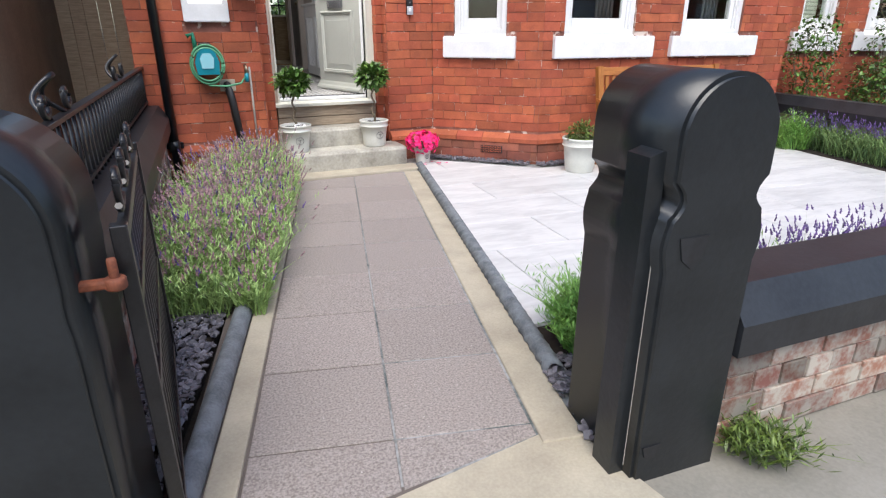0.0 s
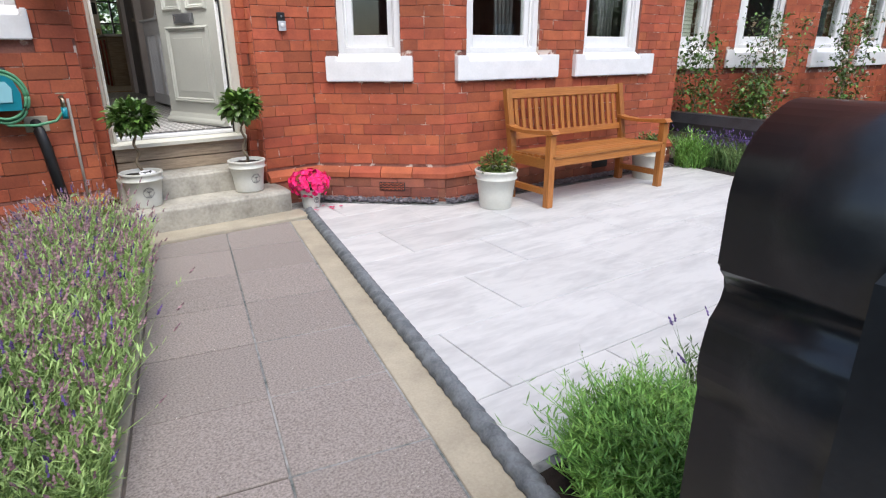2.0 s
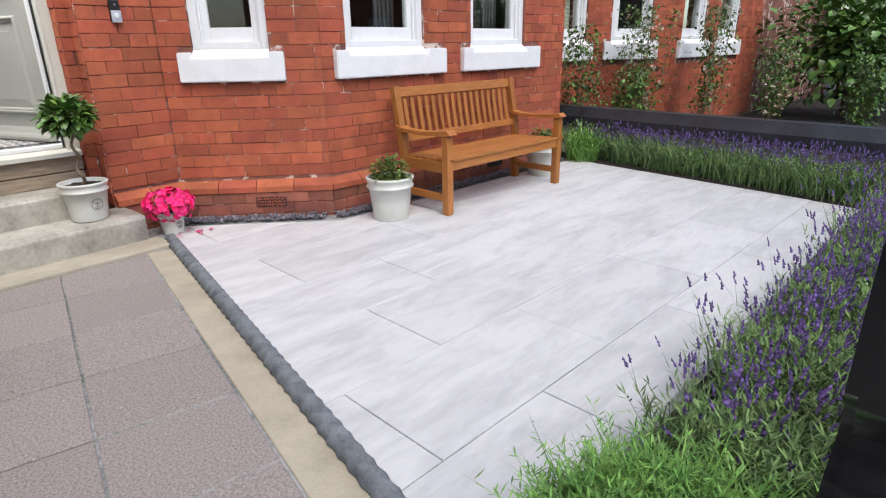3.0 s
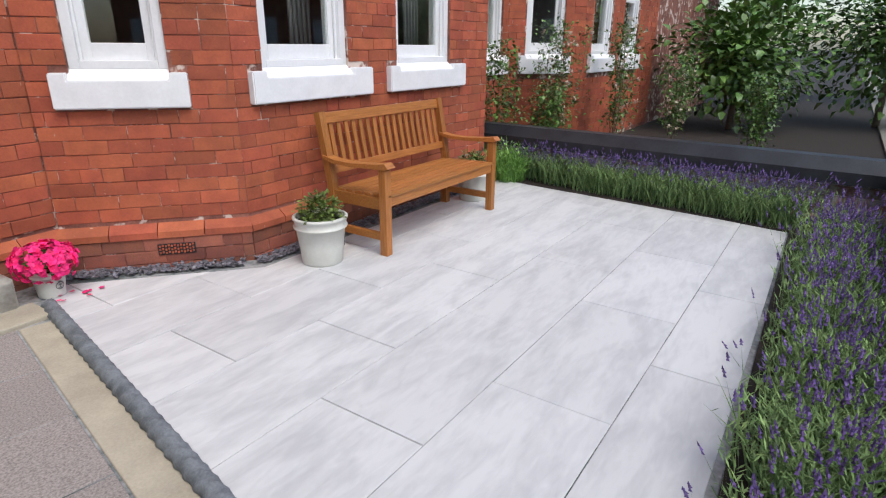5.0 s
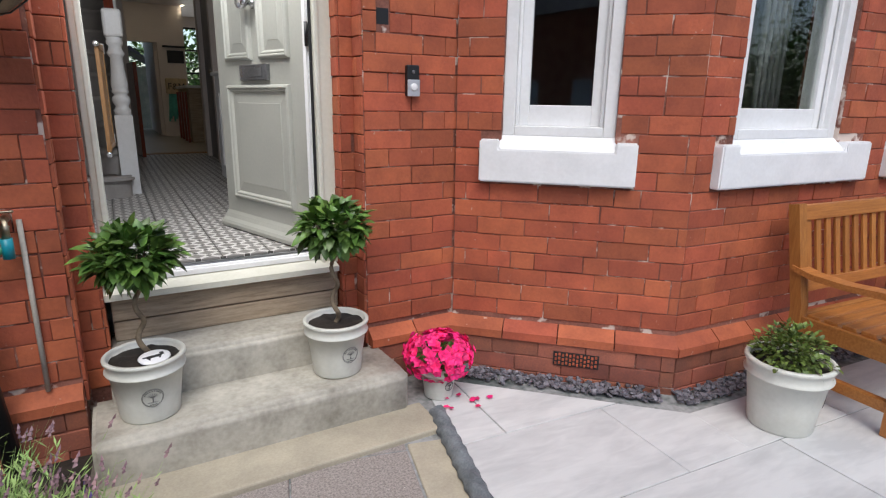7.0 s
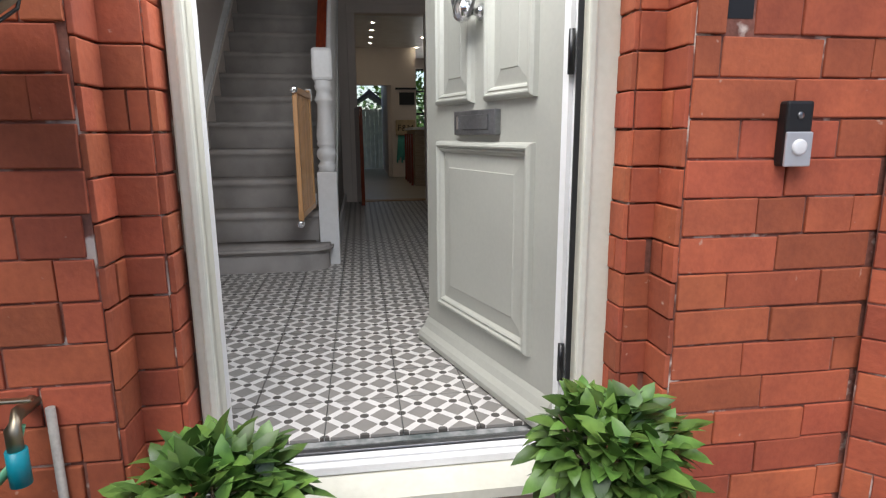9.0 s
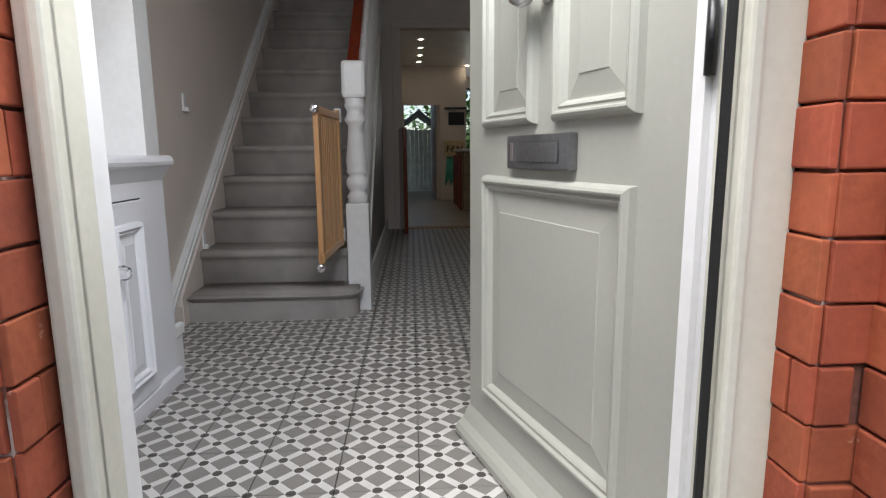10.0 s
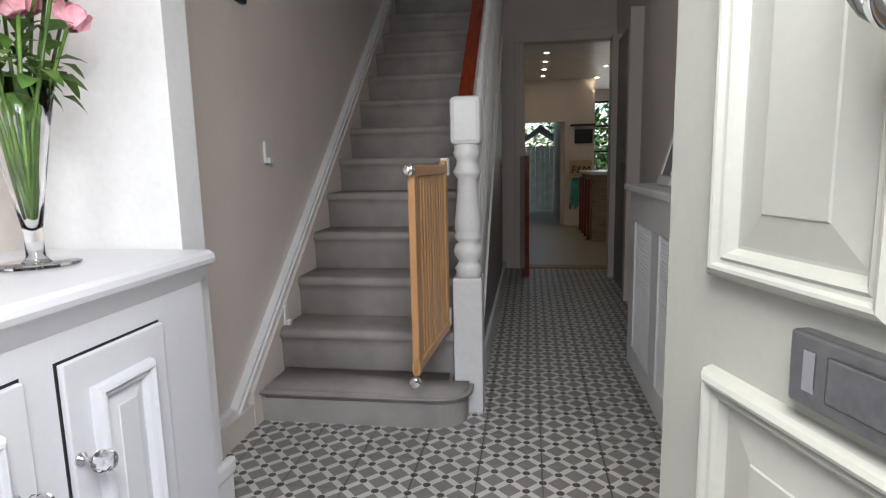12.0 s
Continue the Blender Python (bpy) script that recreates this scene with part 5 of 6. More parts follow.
# the lowest step: its free end is rounded before the newel post
v1, z1_ = tread(1)
curve = [(-0.46 + 0.155 * math.sin(a), v1 + 0.115 - 0.115 * math.cos(a)) for a in np.linspace(0, math.pi / 2, 9)]
inner = [(-0.47 + 0.14 * math.sin(a), v1 + 0.135 - 0.11 * math.cos(a)) for a in np.linspace(0, math.pi / 2, 9)]
part("riser", prism([(SX0, v1 + 0.025), *inner, (-0.33, 2.283), (SX0, 2.36)], (HZ, z1_ - 0.03), "z"), CARPET, stairs)
bm = prism([(SX0, v1), *curve, (-0.305, 2.283), (-0.4, 2.283), (-0.4, 2.4), (SX0, 2.4)], (z1_ - 0.045, z1_), "z")
bmesh.ops.bevel(bm, geom=[e for e in bm.edges if abs(e.verts[0].co.z - e.verts[1].co.z) < 1e-5], offset=0.018, segments=4, affect="EDGES")
for f in bm.faces:
    f.smooth = True
part("step", bm, CARPET, stairs, "rounded lowest step")
slope = 0.1885 / 0.229
ang = math.atan(slope)


def strip(name, x0, x1, off, thick, v0, v1, material, parent, label=""):
    """A sloping board that follows the stairs."""
    f = lambda v: 0.965 + (v - 2.325) * slope + off
    return part(name, prism([(v0, f(v0)), (v1, f(v1)), (v1, f(v1) + thick), (v0, f(v0) + thick)], (x0, x1), "x"), material, parent, label)


wstring = thing("stair_skirting", "white moulded skirting rising along the stairs", "skirting", H, kind="structure")
strip("board", HW0, -1.176, -0.35, 0.38, 2.06, 4.9, WALLPAINT, wstring)
strip("moulding", HW0, -1.196, 0.03, 0.055, 1.94, 4.9, WHITE, wstring, "white moulding")
strip("bead", HW0, -1.186, 0.045, 0.02, 1.94, 4.9, WHITE, wstring)
part("foot", block(HW0, -1.18, 1.48, 2.06, HZ, HZ + 0.1), WALLPAINT, wstring)
part("foot_moulding", block(HW0, -1.196, 1.48, 1.95, HZ + 0.08, HZ + 0.13, bevel=0.006), WHITE, wstring)
ostring = thing("stair_outer_string", "white panelled outer string and spandrel, the spandrel greyed as in shade", "panel", H, kind="structure")
f0 = lambda v: 0.965 + (v - 2.325) * slope
# white spandrel given the grey, for the shade under the stairs
part("spandrel", prism([(2.42, HZ), (4.8, HZ), (4.8, f0(4.8) + 0.05), (2.42, f0(2.42) + 0.05)], (-0.325, -0.305), "x"), SHADEDPAINT, ostring)
strip("string_board", -0.305, -0.29, -0.22, 0.28, 2.42, 4.8, WHITE, ostring)
strip("string_bead", -0.29, -0.28, -0.2, 0.03, 2.42, 4.8, WHITE, ostring)
part("base_moulding", block(-0.305, -0.285, 2.42, 5.1, HZ, HZ + 0.16, bevel=0.005), WHITE, ostring)

newel = thing("newel_post", "white turned newel post with a chamfered square head", "newel post", at(H, -0.328, 2.345, HZ))
part("base", block(-0.06, 0.06, -0.06, 0.06, 0.0, 0.58, bevel=0.006), WHITE, newel)
prof = [(0.056, 0.58), (0.05, 0.6), (0.058, 0.615), (0.046, 0.63), (0.04, 0.645), (0.056, 0.668), (0.06, 0.69), (0.054, 0.712), (0.04, 0.725), (0.054, 0.74), (0.057, 0.75), (0.05, 0.762), (0.055, 0.78),
        (0.055, 0.81), (0.045, 0.9), (0.04, 0.985), (0.052, 1.0), (0.058, 1.015), (0.046, 1.035), (0.042, 1.06), (0.052, 1.075), (0.056, 1.09), (0.05, 1.105), (0.054, 1.12), (0.05, 1.125)]
part("turning", lathe(prof, 32), WHITE, newel)
part("head", block(-0.062, 0.062, -0.062, 0.062, 1.12, 1.31, bevel=0.02), WHITE, newel)
rail = thing("handrail", "polished mahogany handrail climbing from the newel post", "handrail", H)
strip("rail", -0.365, -0.305, 0.86, 0.075, 2.38, 4.8, MAHOG, rail)
bal = thing("balustrade", "white turned balusters under the handrail", "balusters", H)
for i in range(20):
    v = 2.47 + 0.117 * i
    z0, z1 = f0(v) + 0.06, f0(v) + 0.865
    h = z1 - z0
    part("baluster", lathe([(0.018, 0), (0.018, h * 0.2), (0.012, h * 0.22), (0.02, h * 0.3), (0.016, h * 0.5), (0.011, h * 0.75), (0.018, h * 0.78), (0.018, h)], 10), WHITE, bal, m=pose(-0.3, v, z0))
gate = thing("stair_gate", "beech wood slatted stair safety gate swung open", "stair gate", at(H, -0.413, 2.31, HZ, 180 + 87))
GL = 0.55
part("end_post", block(GL - 0.045, GL, -0.012, 0.012, 0.36, 1.03, bevel=0.004), BEECH, gate)
part("end_post", block(0.02, 0.065, -0.012, 0.012, 0.36, 1.06, bevel=0.004), BEECH, gate)
part("top_rail", block(0.02, GL, -0.014, 0.014, 1.01, 1.045, bevel=0.004), BEECH, gate)
part("bottom_rail", block(0.02, GL, -0.014, 0.014, 0.37, 0.405, bevel=0.004), BEECH, gate)
for i in range(10):
    x = 0.08 + 0.0425 * i
    part("slat", block(x, x + 0.03, -0.007, 0.007, 0.4, 1.015, bevel=0.003), BEECH, gate)
for z in (0.345, 1.03):
    part("catch", lathe([(0.012, 0), (0.019, 0.004), (0.019, 0.022), (0.014, 0.026)], 16), CHROME, gate, "chrome locking pin", pose(GL + 0.004, 0, z, 0, 90, 0))
for z in (0.42, 1.04):
    part("hinge", block(-0.01, 0.03, -0.016, 0.016, z - 0.04, z + 0.03, bevel=0.004), WHITE, gate, "white hinge bracket")
hk = thing("gate_bracket", "white plastic gate bracket on the hall wall", "bracket", at(H, HW0, 2.41, HZ + 1.1))
part("plate", block(0, 0.012, -0.018, 0.018, -0.035, 0.06, bevel=0.004), WHITE, hk)
part("cup", block(0.012, 0.03, -0.016, 0.014, -0.035, -0.01, bevel=0.004), WHITE, hk)
hk2 = copy_thing(hk, at(H, -1.18, 2.4, HZ + 0.37))

# ---- hall: alcove cabinet, flowers, radiator cover ----
cab = thing("alcove_cabinet", "pale grey built-in cabinet with panelled doors and crystal knobs", "cabinet", at(H, -0.93, 0.18, HZ))
part("body", block(-0.545, 0.0, 0.0, 1.186, 0.0, 0.79), GREYWHITE, cab)
part("top", prism([(-0.545, 0.80), (0.03, 0.80), (0.042, 0.808), (0.046, 0.82), (0.042, 0.832), (0.03, 0.84), (-0.545, 0.84)], (-0.005, 1.187), "y"), GREYWHITE, cab, "white shelf top with a rounded nose")
part("cornice", prism([(0.0, 0.755), (0.02, 0.785), (0.03, 0.8), (0.0, 0.8)], (0.0, 1.186), "y"), GREYWHITE, cab)
for y0, y1, ky in ((0.27, 0.625, 0.575), (0.705, 0.995, 0.72)):
    # black plate slightly larger than the door paints the shade round it
    part("door_gap", block(0.0, 0.002, y0 - 0.004, y1 + 0.004, 0.056, 0.704), BLACKSHADE, cab, "black plate for the shade in the cabinet door's gap")
    bm = block(0.002, 0.016, y0, y1, 0.06, 0.7, bevel=0.003)
    d = part("cabinet_door", bm, GREYWHITE, cab)
    bm = bmesh.new()
    moulded_panel(bm, y0 + 0.055, y1 - 0.055, 0.12, 0.635, 0.0, -1, 0.035)
    part("door_panel", bm, GREYWHITE, d, "", pose(0.016, 0, 0, 0, 0, 90))
    kn = part("knob_stem", lathe([(0.014, 0), (0.014, 0.004), (0.006, 0.008), (0.006, 0.025), (0.012, 0.03)], 16), CHROME, d, "chrome knob stem", pose(0.016, ky, 0.51, 0, 90, 0))
    bmk = lathe([(0.008, 0.028), (0.02, 0.038), (0.023, 0.052), (0.018, 0.066), (0.006, 0.07)], 8)
    for f in bmk.faces:
        f.smooth = False
    part("crystal_knob", bmk, CRYSTAL, d, "faceted crystal knob", pose(0.016, ky, 0.51, 0, 90, 0))
part("plinth", block(-0.02, 0.02, 0.0, 1.186, 0.0, 0.055, bevel=0.004), GREYWHITE, cab)
sk = thing("skirting", "white moulded skirting round the pier", "skirting", H, kind="structure")
part("board", block(-0.98, -0.96, 1.36, 1.5, HZ, HZ + 0.14, bevel=0.004), WHITE, sk)
part("moulding", block(-0.98, -0.952, 1.36, 1.51, HZ + 0.14, HZ + 0.19, bevel=0.01), WHITE, sk)
vase = thing("glass_vase", "tall clear glass vase half full of water", "vase", at(H, -1.17, 1.12, HZ + 0.842))
part("glass", lathe([(0.03, 0.0), (0.03, 0.006), (0.019, 0.02), (0.018, 0.07), (0.032, 0.16), (0.056, 0.3), (0.074, 0.4), (0.071, 0.4), (0.053, 0.3), (0.029, 0.16), (0.014, 0.085), (0.004, 0.078)], 28), CRYSTAL, vase).visible_shadow = False
part("foot", lathe([(0.0, 0.0), (0.085, 0.0), (0.088, 0.003), (0.08, 0.006)], 28), CRYSTAL, vase, "clear round foot")
bq = thing("rose_bouquet", "bunch of pale pink roses with dark green leaves in a vase", "flowers", at(H, -1.17, 1.12, HZ + 0.842))
rng = random.Random(9)
bm = bmesh.new()
heads = []
for k in range(16):
    a, q = k * 2.4, 0.16 * math.sqrt((k + 0.5) / 16)
    tip = (q * math.cos(a), q * math.sin(a), 0.5 + rng.random() * 0.13)
    tube([(rng.gauss(0, 0.006), rng.gauss(0, 0.006), 0.1), (tip[0] * 0.28, tip[1] * 0.28, 0.3), tip], 0.004, 6, bm=bm)
    heads.append(tip)
part("stem_bunch", bm, LEAF, bq, kind="stuff")
part("foliage", crown_mesh("foliage", 170, (0, 0, 0.44), 0.11, 0.1, 0.055, 0.3, LEAF, 91, 0.2, 0.2), LEAF, bq)
for tip in heads:
    bm = bmesh.new()
    for ring in range(4):
        for p in range(6):
            a = p * 1.047 + ring * 0.5
            r0, r1 = 0.006 + 0.005 * ring, 0.012 + 0.0085 * ring
            h1 = 0.05 - 0.004 * ring
            vs = [bm.verts.new((r * math.cos(a + da), r * math.sin(a + da), z)) for r, da, z in ((r0, -0.5, 0.0), (r0, 0.5, 0.0), (r1 * 1.05, 0.55, h1 * 0.6), (r1 * 0.95, 0.35, h1), (r1 * 1.05, 0, h1 * 1.06), (r1 * 0.95, -0.35, h1), (r1 * 1.05, -0.55, h1 * 0.6))]
            bm.faces.new(vs)
    part("rose_head", bm, ROSE, bq, "pale pink rose bloom", pose(*tip, rng.uniform(-30, 30), rng.uniform(-30, 30), 0))
radiator = thing("radiator_cover", "white radiator cover with lattice grille and shelf", "radiator cover", at(H, 0.42, 1.3, HZ))
RL = 1.645
part("top", block(-0.03, 0.18, -0.02, RL + 0.03, 0.9, 0.93, bevel=0.008), WHITE, radiator)
part("plinth", block(0.0, 0.02, 0.0, RL, 0.03, 0.14), WHITE, radiator)
part("frieze", block(0.0, 0.02, 0.0, RL, 0.76, 0.9), WHITE, radiator)
for y in (0.0, 0.53, 1.0, RL - 0.13):
    part("stile", block(0.0, 0.022, y, y + 0.13, 0.14, 0.76, bevel=0.003), WHITE, radiator)
part("end_panel", block(0.02, 0.18, RL - 0.02, RL, 0.03, 0.9), WHITE, radiator)
bm = bmesh.new()
for y0, y1 in ((0.13, 0.53), (0.66, 1.0), (1.13, 1.515)):
    k = y0
    while k < y1:
        quad_box(bm, 0.008, 0.011, k, k + 0.006, 0.14, 0.76)
        k += 0.017
    z = 0.145
    while z < 0.76:
        quad_box(bm, 0.009, 0.012, y0, y1, z, z + 0.006)
        z += 0.017
part("grille", bm, WHITE, radiator, "white lattice grille")
# grey here stands for the shade behind the grille
part("radiator", block(0.04, 0.1, 0.1, RL - 0.1, 0.1, 0.75), SHADEDPAINT, radiator)
pf = thing("picture_frame", "ornate white picture frame leaning on the radiator cover", "picture frame", at(H, 0.5, 2.66, HZ + 0.93) @ pose(0, 0, 0.004, 0, 16, 0))
bm = bmesh.new()
for a, b, c, d in ((-0.12, 0.12, 0.0, 0.045), (-0.12, 0.12, 0.255, 0.3), (-0.12, -0.075, 0.045, 0.255), (0.075, 0.12, 0.045, 0.255)):
    quad_box(bm, 0.0, 0.02, a, b, c, d, bevel=0.008)
part("frame", bm, WHITE, pf)
part("picture", block(0.006, 0.012, -0.075, 0.075, 0.045, 0.255), SHADEDPAINT, pf)
wp = thing("picture_frame", "dark framed picture hung on the stair wall", "picture frame", at(H, HW0, 2.02, 2.33))
bm = bmesh.new()
for a, b, c, d in ((-0.27, 0.27, 0.0, 0.03), (-0.27, 0.27, 0.57, 0.6), (-0.27, -0.24, 0.03, 0.57), (0.24, 0.27, 0.03, 0.57)):
    quad_box(bm, 0.0, 0.025, a, b, c, d, bevel=0.004)
part("frame", bm, BLACKSHADE, wp)
part("picture", block(0.0, 0.008, -0.24, 0.24, 0.03, 0.57), WALLPAINT, wp)

# doorway to the kitchen, its door, side door in the right wall
arch = thing("architrave", "white moulded architrave of the kitchen doorway", "architrave", H, kind="structure")
for a, b, c, d in ((-0.225, -0.13, HZ, HZ + 2.15), (0.665, 0.72, HZ, HZ + 2.15), (-0.225, 0.72, HZ + 2.15, HZ + 2.25)):
    part("moulding", block(a, b, 5.63, 5.66, c, d, bevel=0.008), WALLPAINT, arch)
part("threshold", block(-0.13, 0.67, 5.64, 5.8, HZ - 0.004, HZ + 0.012, bevel=0.003), OAK, arch, "oak threshold strip")
kd = thing("kitchen_door", "red-brown wooden door edge folded back in the hall", "door", at(H, -0.15, 5.6, HZ, -83))
part("leaf", block(0.0, 0.42, -0.02, 0.02, 0.01, 1.1, bevel=0.003), MAHOG, kd)
sd = thing("side_door", "white panelled side door in the hall wall, greyed as in shade", "door", at(H, HW1 + 0.09, 4.42, HZ, 90))
# white leaf coloured grey for the dim end of the hall
part("leaf", block(0.0, 0.8, -0.02, 0.02, 0.0, 2.05), SHADEDPAINT, sd)
part("door_knob", lathe([(0.012, 0), (0.012, 0.03), (0.027, 0.05), (0.02, 0.07)], 16), BRASS, sd, "dark round knob", pose(0.08, 0.02, 1.0, -90, 0, 0))
for a, b in ((4.33, 4.42), (5.22, 5.31)):
    hall("trim", HW1 + 0.02, HW1 + 0.11, a, b, HZ, HZ + 2.1, WALLPAINT, "pale door trim", "trim")

for i in range(6):
    dl = thing("downlight", "round recessed ceiling downlight", "ceiling light", at(H, 0.12, 6.5 + 0.62 * i, 2.948), "kitchen downlights")
    part("rim", lathe([(0.05, -0.004), (0.05, 0.0), (0.03, 0.0)], 20), WHITE, dl)
    part("lamp", lathe([(0.0, -0.005), (0.024, -0.005), (0.024, -0.002)], 20), LAMPGLOW, dl)
for i in range(3):
    dl = thing("downlight", "round recessed ceiling downlight", "ceiling light", at(H, 0.95, 7.2 + 1.1 * i, 2.948), "kitchen downlights")
    part("rim", lathe([(0.05, -0.004), (0.05, 0.0), (0.03, 0.0)], 20), WHITE, dl)
    part("lamp", lathe([(0.0, -0.005), (0.024, -0.005), (0.024, -0.002)], 20), LAMPGLOW, dl)
island = thing("kitchen_counter", "pale worktop on dark wooden legs in the kitchen", "counter", at(H, 0.69, 7.6, HZ))
part("worktop", block(0.0, 0.8, 0.0, 1.6, 0.86, 0.9, bevel=0.004), WHITE, island)
part("body", block(0.04, 0.76, 0.05, 1.55, 0.0, 0.86), OLDWOOD, island)
for i in range(4):
    part("stool_leg", block(-0.02, 0.015, 0.1 + 0.4 * i, 0.14 + 0.4 * i, 0.0, 0.8), MAHOG, island)
box = thing("canvas_bag", "cream canvas bag lettered F&M hanging on the kitchen wall", "bag", at(H, 0.72, 9.46, 1.4))
part("bag", block(-0.17, 0.19, -0.05, 0.02, 0.0, 0.28, bevel=0.02), CANVAS, box)
cu = bpy.data.curves.new("lettering", "FONT")
cu.body, cu.size, cu.align_x, cu.extrude = "F&M", 0.16, "CENTER", 0.001
lt = new("lettering", cu)
lt.parent = box
lt.matrix_basis = pose(0.01, -0.053, 0.08, 90, 0, 0)
cu.materials.append(BARE)
tagged(lt, "dark lettering F&M")
cl = thing("hanging_cloth", "aqua towel hanging from a hook", "towel", at(H, 0.66, 9.47, 0.9))
bm = bmesh.new()
for k in range(7):
    tube([(-0.09 + 0.03 * k, 0, 0.0 + 0.05 * (k % 3)), (-0.05 + 0.018 * k, 0, 0.5)], 0.018, 6, bm=bm)
part("cloth", bm, AQUA, cl)
shelf = thing("wall_shelf", "dark little shelf with a picture on the kitchen wall", "shelf", at(H, 0.76, 9.42, 1.95))
part("board", block(-0.2, 0.19, 0, 0.08, 0.27, 0.3), BLACKSHADE, shelf)
part("picture", block(-0.13, 0.15, 0.05, 0.075, 0.0, 0.22), BLACKSHADE, shelf)
shed = thing("garden_shed", "pale green garden shed seen through the back door", "shed", at(H, -0.15, 12.7, 0.3))
for i in range(10):
    part("board", block(-0.2 + 0.1 * i, -0.105 + 0.1 * i, 0, 0.03, 0.0, 1.7), BLINDS, shed)
part("roof", prism([(-0.35, 1.65), (0.3, 2.15), (0.95, 1.65), (0.3, 2.05)], (-0.1, 1.5), "y"), SLATE, shed)
single("backdrop_garden", crown_mesh("garden_hedge", 2600, (0, 0, 0), 3.4, 1.7, 0.22, 0.3, LEAF, 71, 0.2).copy(), LEAF, "green garden foliage behind the house", "hedge", at(H, 1.8, 17, 2.2), "stuff")
kw = thing("window_9", "black framed kitchen window to the garden", "window", H @ pose(0.5, 11.0, 0), kind="structure")
bm = bmesh.new()
for x in (0.45, 0.9, 1.32, 1.74, 2.16):
    quad_box(bm, x, x + 0.035, 0.05, 0.1, 1.35, 2.75)
for z in (1.35, 1.82, 2.28, 2.715):
    quad_box(bm, 0.45, 2.2, 0.045, 0.095, z, z + 0.035)
part("window_frame", bm, BLACKSHADE, kw)

# lamps added in the window and door openings to stand in for daylight
area_lamp("window_light", H @ pose(-1.02, 0.12, 2.1, 90, 0, 0), 0.24, 1.1, 1.8, (0.92, 0.96, 1.0))
# fill lamp added above view, tilted down to lift hall floor and lower stairs
area_lamp("doorway_light", H @ pose(-0.05, 0.05, 2.35, 42, 0, 27), 0.65, 0.55, 11.5, (0.95, 0.97, 1.0))
area_lamp("garden_light", H @ pose(1.8, 11.1, 2.05, -90, 0, 0), 1.6, 1.3, 4, (1.0, 0.98, 0.94))


# ---- street side: the far side of the road closes the place ----
far = thing("terrace_opposite", "red brick terrace across the street", "house", pose(-30, -22, 0), kind="structure")
part("wall", block(0, 60, -6, 0, 0, 6.5), BRICK, far)
part("roof", prism([(-6.3, 6.5), (0.3, 6.5), (-3, 9.3)], (0, 60), "x"), SLATE, far)
for i in range(14):
    part("window", block(1.5 + 4.2 * i, 2.9 + 4.2 * i, 0.0, 0.05, 1.0, 2.7), WHITE, far)
def street_tree(x, y, seed):
    t = thing("street_tree", "leafy street tree across the road", "tree", pose(x, y, -0.05))
    bm = tube([(0, 0, 0), (0.05, 0, 1.5), (0, 0.1, 3.0)], 0.17, 10, 0.6)
    for k in range(6):
        a = k * 1.05
        tube([(0, 0.05, 2.4), (0.7 * math.cos(a), 0.7 * math.sin(a), 3.6), (1.4 * math.cos(a), 1.4 * math.sin(a), 4.6)], 0.07, 6, 0.3, bm=bm)
    part("trunk", bm, BARK, t)
    part("crown", crown_mesh("crown", 2400, (0, 0, 4.7), 2.3, 1.9, 0.28, 0.32, LEAF, seed, 0.2), LEAF, t)


for x, y, sd_ in ((-7, -13, 81), (2, -13.5, 82), (10, -13, 83)):
    street_tree(x, y, sd_)

# ---- pieces of paving, floor and walls ----
path = thing("path", "path of brown washed-aggregate concrete tiles", "path", P, kind="structure")
T = 0.457
pts_end = [P.inverted() @ (H @ Vector((u, -0.735, 0))) for u in (-0.8, 0.8)]
front = [P.inverted() @ Vector((x, y, 0)) for x, y in ((-0.8, -1.74), (0.41, -1.53))]
for i in range(-5, 6):
    for s in (-1, 0):
        a0, a1, b0, b1 = s * T + 0.004, (s + 1) * T - 0.004, i * T + 0.005, (i + 1) * T - 0.005
        poly = [(a0, b0), (a1, b0), (a1, b1), (a0, b1)]
        poly = clip(poly, (pts_end[1].x, pts_end[1].y), (pts_end[0].x, pts_end[0].y))
        poly = clip(poly, (front[0].x, front[0].y), (front[1].x, front[1].y)) if poly else poly
        if len(poly) < 3:
            continue
        bm = prism(poly, (-0.045, 0.0), "z")
        bmesh.ops.bevel(bm, geom=[e for e in bm.edges if e.verts[0].co.z > -0.01 and e.verts[1].co.z > -0.01], offset=0.003, segments=1, affect="EDGES")
        part("tile", bm, PATHTILE, path, m=pose(0, 0, 0.001 * ((i * 7 + s * 3) % 3)))

